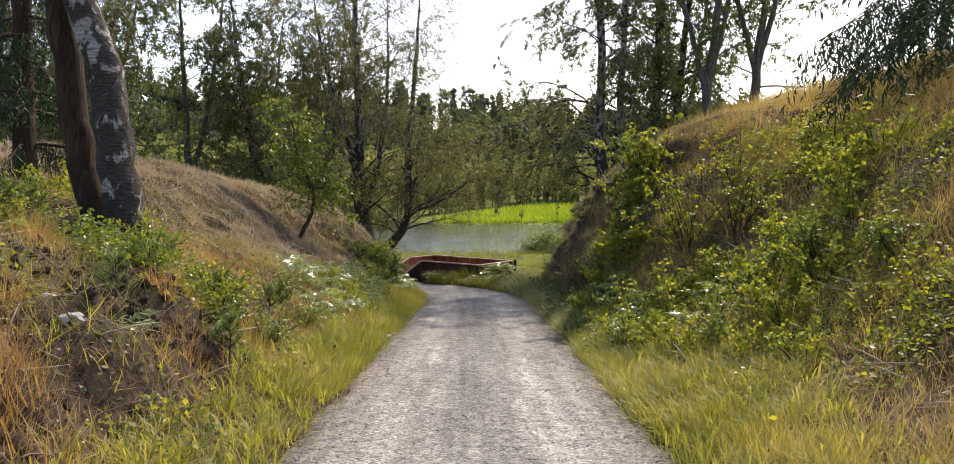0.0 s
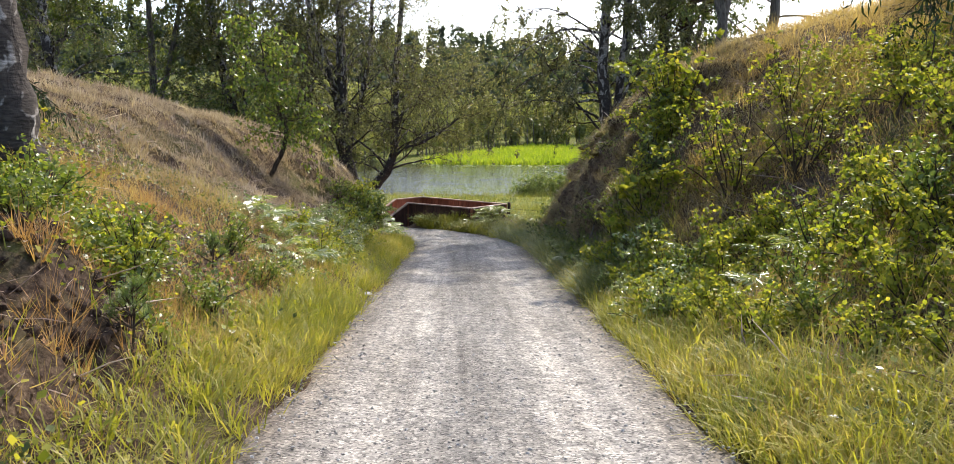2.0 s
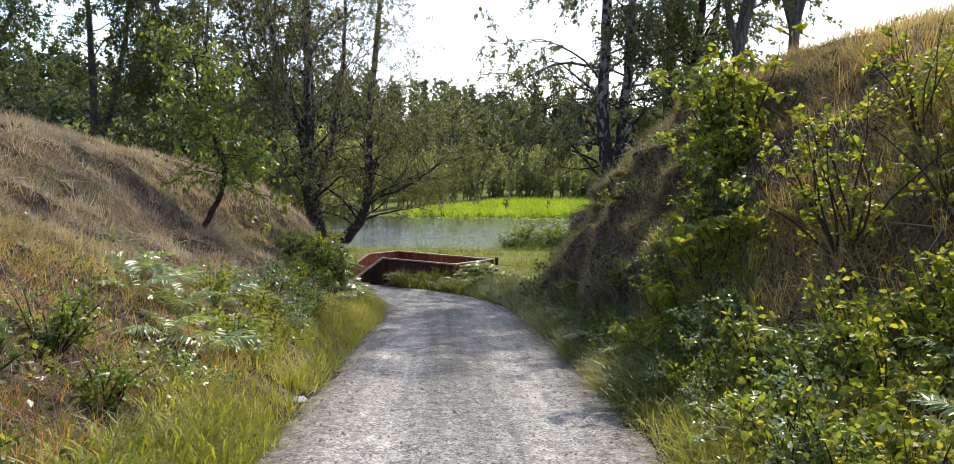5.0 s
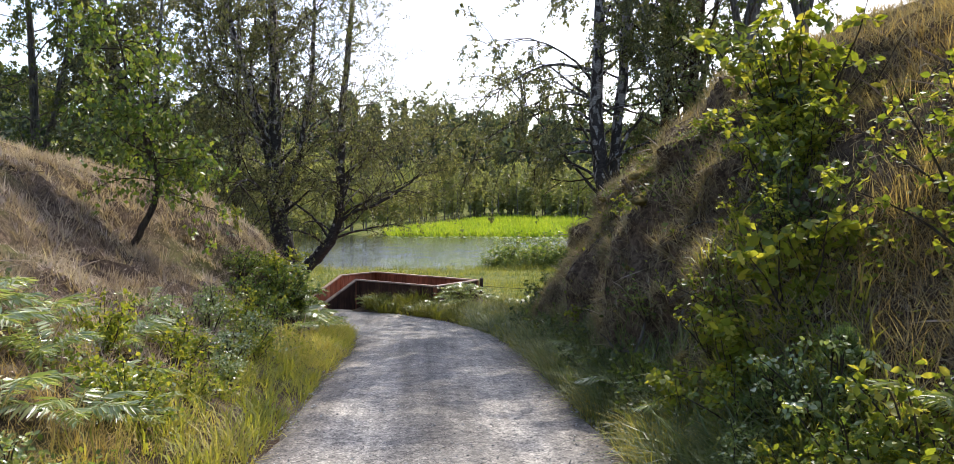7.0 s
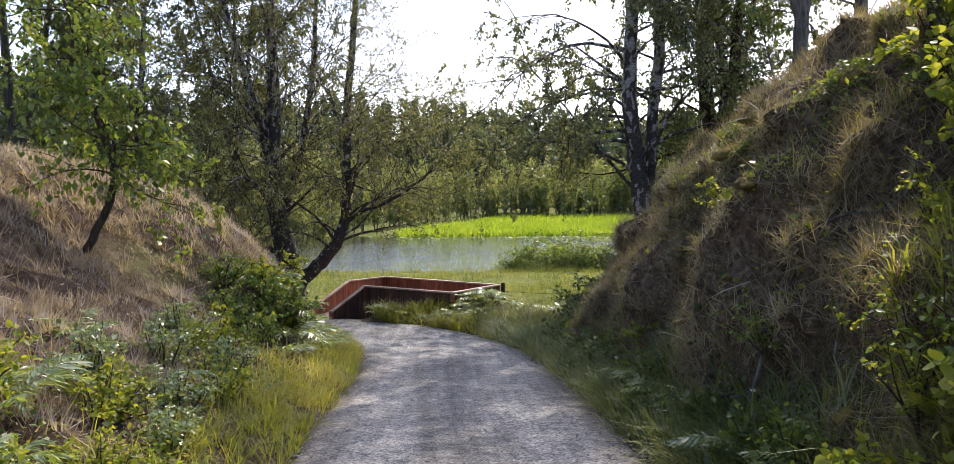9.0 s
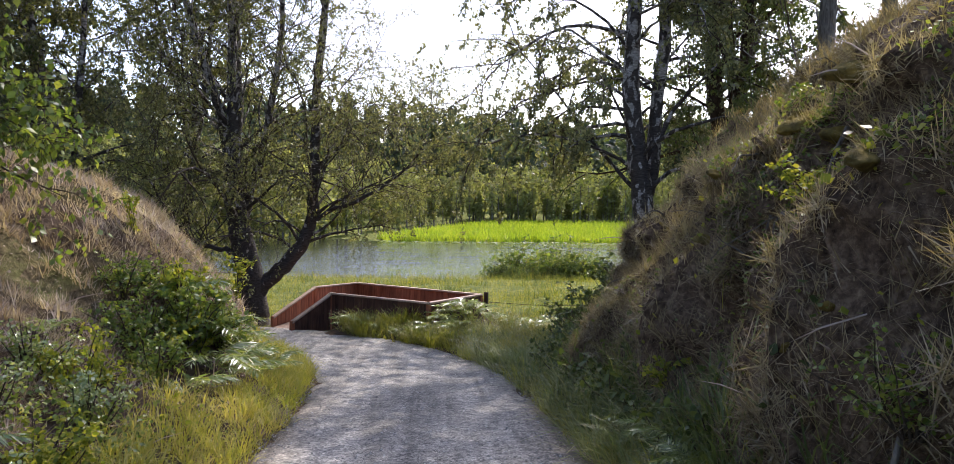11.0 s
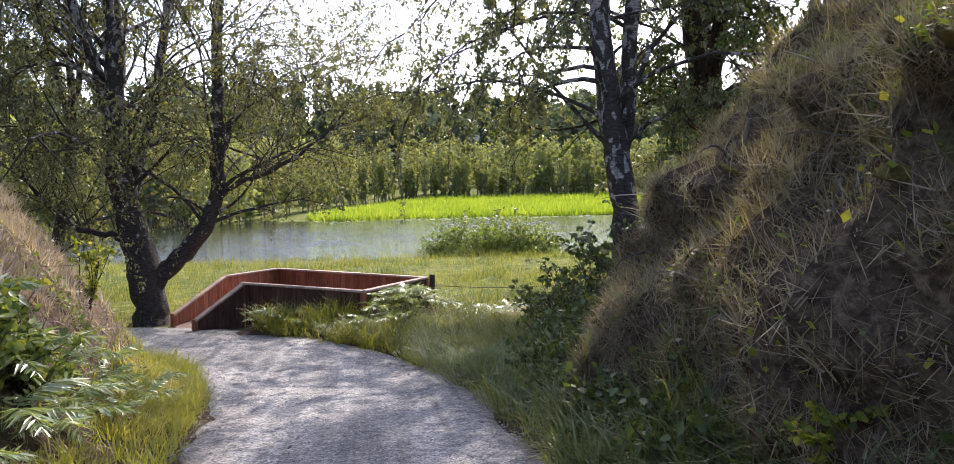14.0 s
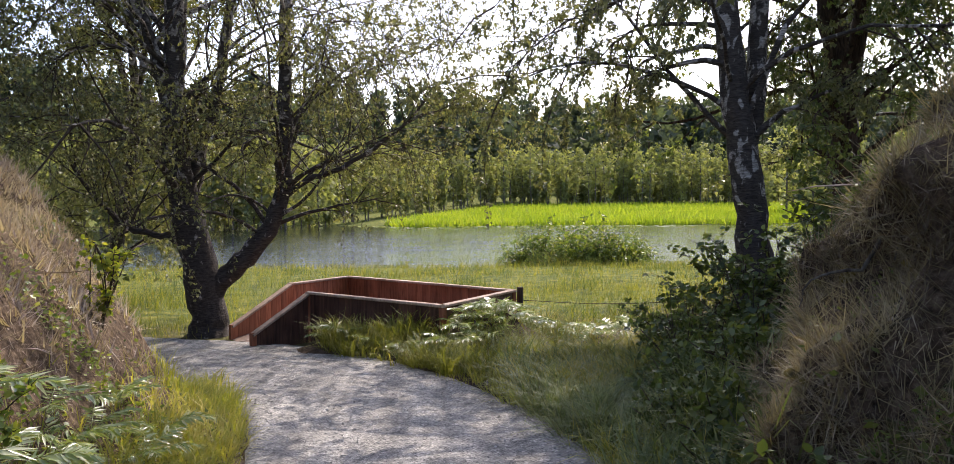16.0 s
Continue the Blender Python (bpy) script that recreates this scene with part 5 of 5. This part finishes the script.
tufts("heather_tussock", "faded pinkish heather tussocks on the dry bank", 6200, -10, -2.2, 13, 32, lambda x, y, d: (.15 + .85 * smooth(-.35, .25, vnoise(x, y, .6, 3))) * smooth(2.3, 3.1, -d) * smooth(13, 17, y + .8 * (-x - 4)) * (ground_z(x, y, False) > base_z(y) + .35), 26, (.1, .24), (.009, .02), .1, HEATHER, 1.1, "heather", True)
tufts("rusty_grass", "rust-brown dry grass tufts on the slipped soil", 900, -5.5, -2.0, 3, 13, lambda x, y, d: band(2.1, 2.5, 4.6, 5.5, -d) * smooth(-.2, .3, vnoise(x, y, .7, 95)), 26, (.15, .4), (.005, .009), .07, RUST_GRASS, .7, thin=True)
tufts("dry_tussock", "bleached dry grass tussocks on the high bank", 3600, 2.0, 9, 3, 27, lambda x, y, d: (.2 + .8 * smooth(-.3, .3, vnoise(x, y, .9, 7))) * np.where(y > 15, smooth(3.4, 4.4, d), smooth(2.2, 3, d)), 22, (.18, .42), (.005, .01), .1, STRAW, .9, thin=True)
tufts("hanging_tussock", "grass tussocks clinging to the steep cut", 6500, 2.0, 4.8, 14.5, 28, lambda x, y, d: band(2.0, 2.2, 4.2, 4.8, d) * smooth(-.3, .3, vnoise(x, y, .55, 96)), 18, (.1, .28), (.005, .011), .1, DEAD_GRASS, 2.2, thin=True)


def carpet(name, label, n, x0, x1, y0, y1, keep, size, high, mat):
    """Small leaves of low herbs close over the ground."""
    x, y = gr.uniform(x0, x1, n), gr.uniform(y0, y1, n)
    k = keep(x, y, x - road_x(np.minimum(y, 34))) > gr.random(n)
    x, y = x[k], y[k]
    m = len(x)
    z = ground_z(x, y)
    x = x + cut_shift(x, y, z)
    z = z + high * gr.random(m) * (.5 + .5 * vnoise(x, y, .3, 31))
    v, f = spread(LEAF4[0] * np.array([1.1, 1, 1]), LEAF4[1], np.stack([x, y, z], -1), rots(gr.random(m) * 6.28, gr.normal(.2, .5, m), gr.normal(0, .5, m)), size * (.5 + gr.random(m)))
    return tagged(new(name, mesh_of(name, v, f, mat)), label, "herbs", kind="stuff")


carpet("herb_carpet", "low green herbs and seedlings among the grass", 90000, -7, 7, 3, 30, lambda x, y, d: smooth(1.5, 1.9, np.abs(d)) * smooth(.0, .5, vnoise(x, y, 1.15, 41)) * np.where((d < 0) & (y > 17), .3 * (d > -3.6), 1) * np.where((d > 0) & (y > 14), d < 2.6, 1), .045, .22, DARK_LEAF)
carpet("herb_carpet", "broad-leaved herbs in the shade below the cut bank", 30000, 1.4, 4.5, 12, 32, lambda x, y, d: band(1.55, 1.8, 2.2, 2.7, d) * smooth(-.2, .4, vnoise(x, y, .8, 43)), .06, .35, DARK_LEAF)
carpet("herb_carpet", "bright low seedlings on the sunny banks", 60000, -7, 7, 3, 22, lambda x, y, d: smooth(1.6, 2.2, np.abs(d)) * smooth(.1, .5, vnoise(x, y, .9, 44)) * np.where(y > 15, np.abs(d) < 3.2, 1), .05, .25, BRIGHT_LEAF)
carpet("bilberry_carpet", "dense leafy bilberry carpet below the birch", 26000, -6.0, -2.2, 8.2, 11.2, lambda x, y, d: smooth(-.35, .15, vnoise(x, y, .7, 81)) * band(2.2, 2.6, 5.4, 6, -d) * band(8.2, 8.7, 10.6, 11.2, y), .042, .42, BUSH_LEAF)
carpet("bilberry_carpet", "tangled leafy undergrowth on the lit bank", 42000, 2.0, 6.2, 6.5, 15, lambda x, y, d: smooth(-.1, .3, vnoise(x, y, .8, 83)) * band(2.0, 2.5, 5.2, 6.2, d), .045, .42, BRIGHT_LEAF)
carpet("bilberry_carpet", "low leafy growth along the left verge", 30000, -4.2, -1.8, 12, 27, lambda x, y, d: smooth(-.1, .35, vnoise(x, y, .75, 85)) * band(1.8, 2.1, 2.7, 3.4, -d), .04, .36, BUSH_LEAF)
carpet("herb_carpet", "small olive herbs and moss rooted in the cut bank", 130000, 1.9, 4.4, 14, 29, lambda x, y, d: band(1.9, 2.1, 3.0, 4.2, d) * smooth(.0, .4, vnoise(x, y * .7, .5, 45)), .032, .12, BUSH_LEAF)
carpet("leaf_litter", "withered brown leaves and litter on the banks", 55000, -9, 8, 3, 31, lambda x, y, d: smooth(1.7, 2.3, np.abs(d)) * (.35 + .65 * smooth(-.2, .3, vnoise(x, y, .5, 47))), .028, .04, HEATHER)

patch("meadow_tussock", "darker rushy tussocks in the wet meadow", 60000, -14, 13, 36, 57, lambda x, y, d: clear(x, y) * smooth(.15, .5, vnoise(x, y, 1.3, 35)) * .6, (.18, .42), (.01, .02), DARK_LEAF, .4)
patch("shore_sedge", "dark sedge tussocks along the pond's near edge", 16000, -22, 18, 47, 59, lambda x, y, d: smooth(.1, .5, vnoise(x, y * 2, 2.4, 33)) * smooth(47, 55, y), (.2, .5), (.012, .03), MEADOW, .35)

# dead stalks and fallen twigs lying on the banks
n = 9000
x, y = gr.uniform(-7, 7, n), gr.uniform(3, 29, n)
d = np.abs(x - road_x(y))
k = (d > 1.9) & (vnoise(x, y, 1.4, 61) > -.2) & (gr.random(n) < np.clip(1.6 - y / 22, .3, 1))
x, y = x[k], y[k]
m = len(x)
z = ground_z(x, y)
x = x + cut_shift(x, y, z)
v, f = spread([(-.012, 0, 0), (.012, 0, 0), (0, 0, .02), (-.012, .55, .03), (.01, .5, .03), (0, .52, .05), (.09, 1, .0)], [(0, 1, 4), (0, 4, 3), (1, 2, 5), (1, 5, 4), (2, 0, 3), (2, 3, 5), (3, 4, 6), (4, 5, 6), (5, 3, 6)], np.stack([x, y, z + .01], -1), rots(gr.random(m) * 6.28, gr.normal(.12, .3, m), gr.normal(0, .5, m)), .15 + .4 * gr.random(m) ** 2)
tagged(new("dead_stalks", mesh_of("dead_stalks", v, f, HEATHER)), "dead stalks and thin twigs lying on the banks", "twigs", kind="stuff")
patch("matted_grass", "matted rusty dead grass lying flat on the bank", 150000, -8, 8, 3, 17, lambda x, y, d: smooth(1.7, 2.3, np.abs(d)) * (.25 + .75 * smooth(-.3, .2, vnoise(x, y, .45, 71))) * (1 - .8 * band(2.2, 2.5, 3.3, 3.7, -d) * (1 - smooth(8.5, 9.5, y))), (.07, .2), (.004, .009), STRAW, 1.25, thin=True)

# ---- clods of peat on the slipped bank ----
n = 1500
x, y = -gr.uniform(2.15, 4.3, n), gr.uniform(3, 9, n)
k = vnoise(x, y, .8, 66) + .6 * gr.normal(0, 1, len(x)) > .1
x, y = x[k], y[k]
n = len(x)
z = ground_z(x, y)
ico = bmesh.new()
bmesh.ops.create_icosphere(ico, subdivisions=1, radius=1)
iv = np.array([tuple(q.co) for q in ico.verts])
it = np.array([[q.index for q in fc.verts] for fc in ico.faces])
ico.free()
v, f = spread(iv, it, np.stack([x + cut_shift(x, y, z), y, z], -1), rots(gr.random(n) * 6.28, gr.random(n) * 6, gr.random(n) * 6), (.012 + .06 * gr.random(n) ** 2.5)[:, None] * gr.uniform(.6, 1.3, (n, 3)))
v = v + .012 * np.stack([vnoise(v[:, 0] * 9, v[:, 1] * 9 + v[:, 2] * 7, .35, o) for o in (1, 2, 3)], -1)
tagged(new("peat_clods", mesh_of("peat_clods", v, f, PEAT, True)), "dark crumbling peat clods on the bare soil", "soil", kind="stuff")

# ---- loose gravel on the track ----
n = 14000
y = 3 + 31 * gr.random(n) ** 1.25
x = road_x(y) + np.where(gr.random(n) < .6, gr.normal(0, .8, n), gr.choice([-1, 1], n) * gr.normal(1.35, .14, n))
k = np.abs(x - road_x(y)) < 1.62
x, y = x[k], y[k]
n = len(x)
v, f = spread([(1, 0, 0), (-.9, .2, 0), (.1, .9, .05), (0, -1, 0), (.1, 0, .62), (0, .1, -.5)],
              [(0, 2, 4), (2, 1, 4), (1, 3, 4), (3, 0, 4), (2, 0, 5), (1, 2, 5), (3, 1, 5), (0, 3, 5)],
              np.stack([x, y, road_z(x, y) - np.where(np.abs(x - road_x(y)) > 1.4, .04, 0) + .002], -1), rots(gr.random(n) * 6.28, gr.normal(0, .4, n), gr.normal(0, .4, n)), .004 + .014 * gr.random(n) ** 2.6)
tagged(new("loose_gravel", mesh_of("loose_gravel", v, f, STONE, True)), "loose grey gravel stones on the track", "gravel", kind="stuff")

# ---- fence post with wire, stones ----
post = thing("fence_post", "weathered dark wooden fence post at the platform's corner", "post", at=(1.62, 36.1, gz(1.62, 36.1)))
g = Geo()
zt = gz(1.62, 36.1)
tube(g, [(1.62, 36.1, zt - .3), (1.61, 36.1, zt + .5), (1.62, 36.1, -.95), (1.62, 36.1, -.94)], [.07, .065, .062, .001], 10, rough=.03)
piece("post_shaft", g, POST_WOOD, post)
g = Geo()
tube(g, curve_pts([(1.62, 36.1, -1.2), (3.2, 36.0, -1.28), (5.2, 35.6, -1.2)], 12), .006, 4)
piece("wire", g, POST_WOOD, post, "thin rusty fence wire")


def boulder(name, label, x, y, s, flatness, seed):
    bm = bmesh.new()
    bmesh.ops.create_icosphere(bm, subdivisions=3, radius=1)
    for vtx in bm.verts:
        c = vtx.co.copy()
        vtx.co *= 1 + .28 * noise.noise(c * 1.4 + Vector((seed, 0, 0))) + .08 * noise.noise(c * 4)
        vtx.co.z *= flatness
    me = bpy.data.meshes.new(name)
    bm.to_mesh(me)
    bm.free()
    me.materials.append(STONE)
    ob = new(name, me)
    ob.matrix_basis = Matrix.LocRotScale((x, y, gz(x, y) + .3 * s * flatness), Euler((0, 0, seed)), (s, s, s))
    return tagged(ob, label, "stone")


boulder("stone", "flat pale stone lying on the soil bank", -3.55, 7.0, .09, .5, 1)
boulder("stone", "rounded dark stone in the eroded bank", -3.15, 6.6, .1, .8, 2)
boulder("stone", "small flat stone at the edge of the track", -1.52, 14.3, .1, .4, 3)


# ---- moss, roots, stump and dead sapling on the banks ----
def lump_mesh(name, seed, mat):
    bm = bmesh.new()
    bmesh.ops.create_icosphere(bm, subdivisions=3, radius=1)
    for vtx in bm.verts:
        c = vtx.co.copy()
        vtx.co *= 1 + .35 * noise.noise(c * 1.3 + Vector((seed, 0, 0))) + .16 * noise.noise(c * 3.7 + Vector((0, seed, 0)))
    for fc in bm.faces:
        fc.smooth = True
    me = bpy.data.meshes.new(name)
    bm.to_mesh(me)
    bm.free()
    me.materials.append(mat)
    return me


MOSS_LUMPS = [lump_mesh("moss_cushion", 3 + i, MOSS) for i in range(3)]
mr = np.random.default_rng(131)
for i in range(70):
    y = mr.uniform(15, 27.5)
    x = mr.uniform(2.1, 3.3)
    z = gz(x, y)
    x2 = x + float(cut_shift(np.array(x), np.array(y), np.array(z)))
    ob = new("moss_cushion", MOSS_LUMPS[i % 3])
    s0 = .03 + .1 * mr.random() ** 2
    ob.matrix_basis = Matrix.LocRotScale((x2, y, z), Euler((mr.normal(0, .3), mr.normal(-.5, .3), mr.random() * 6)), (s0 * .8, s0 * 1.7, s0 * .5))
    tagged(ob, "ochre moss cushion on the cut bank", "moss", "moss cushions on the cut bank")
for i in range(40):
    y = mr.uniform(15.5, 27)
    x = mr.uniform(2.0, 2.9)
    z = gz(x, y)
    pts = limb_path((x + .15, y, z + .1), (-1, mr.normal(0, .8), .1), mr.uniform(.4, .9), .9, 9, .35, mr)
    pts[:, 2] = np.maximum(pts[:, 2], ground_z(pts[:, 0], pts[:, 1]) + .01)
    g = Geo()
    tube(g, pts, np.linspace(.006 + .012 * mr.random() ** 2, .003, 10), 6)
    tagged(new("exposed_root", g.mesh("exposed_root", ALDER)), "pale bare root twisting out of the cut bank", "root", "roots in the cut bank")

stump = thing("tree_stump", "dark rotten stump and root mass beside the birch", "stump", at=(-4.8, 9.95, gz(-4.8, 9.95)))
for k, (dx, dy, dz, q) in enumerate(((0, 0, .1, (.2, .17, .2)), (-.28, .05, .06, (.18, .15, .13)), (.2, -.1, .03, (.14, .12, .11)))):
    ob = child("stump_body" if k == 0 else "root_lump", lump_mesh("stump_lump", 20 + k, POST_WOOD), stump)
    ob.matrix_basis = Matrix.LocRotScale((dx, dy, dz), Euler((0, 0, k)), q)

zb = gz(4.6, 12.0)
dead = thing("dead_sapling", "bare forked dead sapling standing in dry grass", "sapling", at=(4.6, 12, zb))
g = Geo()
tube(g, curve_pts([(4.6, 12, zb - .1), (4.72, 12, zb + .35), (4.98, 12, zb + .7), (5.02, 12, zb + 1.25)], 14), np.linspace(.02, .005, 14), 6)
piece("dead_stem", g, TWIG, dead, flat=False)
g = Geo()
tube(g, curve_pts([(4.72, 12, zb + .35), (4.66, 12, zb + .6), (4.7, 12, zb + .85)], 8), np.linspace(.01, .003, 8), 5)
piece("dead_branch", g, TWIG, dead, flat=False)

# white umbels on the verges
pr = np.random.default_rng(151)
for i in range(30):
    side = pr.random() < .65
    y = pr.uniform(8, 28)
    x = (pr.uniform(1.75, 2.5) if side else -pr.uniform(1.9, 3.0)) + float(road_x(y))
    z = gz(x, y)
    hgt = pr.uniform(.3, .6)
    t = thing("white_flower", "small white umbel flower on a thin stalk", "flower", group="white flowers on the verge", at=(x, y, z))
    g = Geo()
    tube(g, [(0, 0, -.03), (.01, 0, hgt * .5), (.03, .01, hgt)], [.003, .003, .002], 4)
    child("stalk", g.mesh("stalk", GREEN_GRASS), t)
    m = 14
    aa, rr = pr.random(m) * 6.28, .03 * np.sqrt(pr.random(m))
    v, f = spread(LEAF4[0], LEAF4[1], np.stack([.03 + np.cos(aa) * rr, .01 + np.sin(aa) * rr, hgt + .01 * pr.random(m)], -1), rots(aa, pr.normal(0, .3, m), pr.normal(0, .3, m)), np.full(m, .016))
    child("umbel", mesh_of("umbel", v, f, PETAL), t)
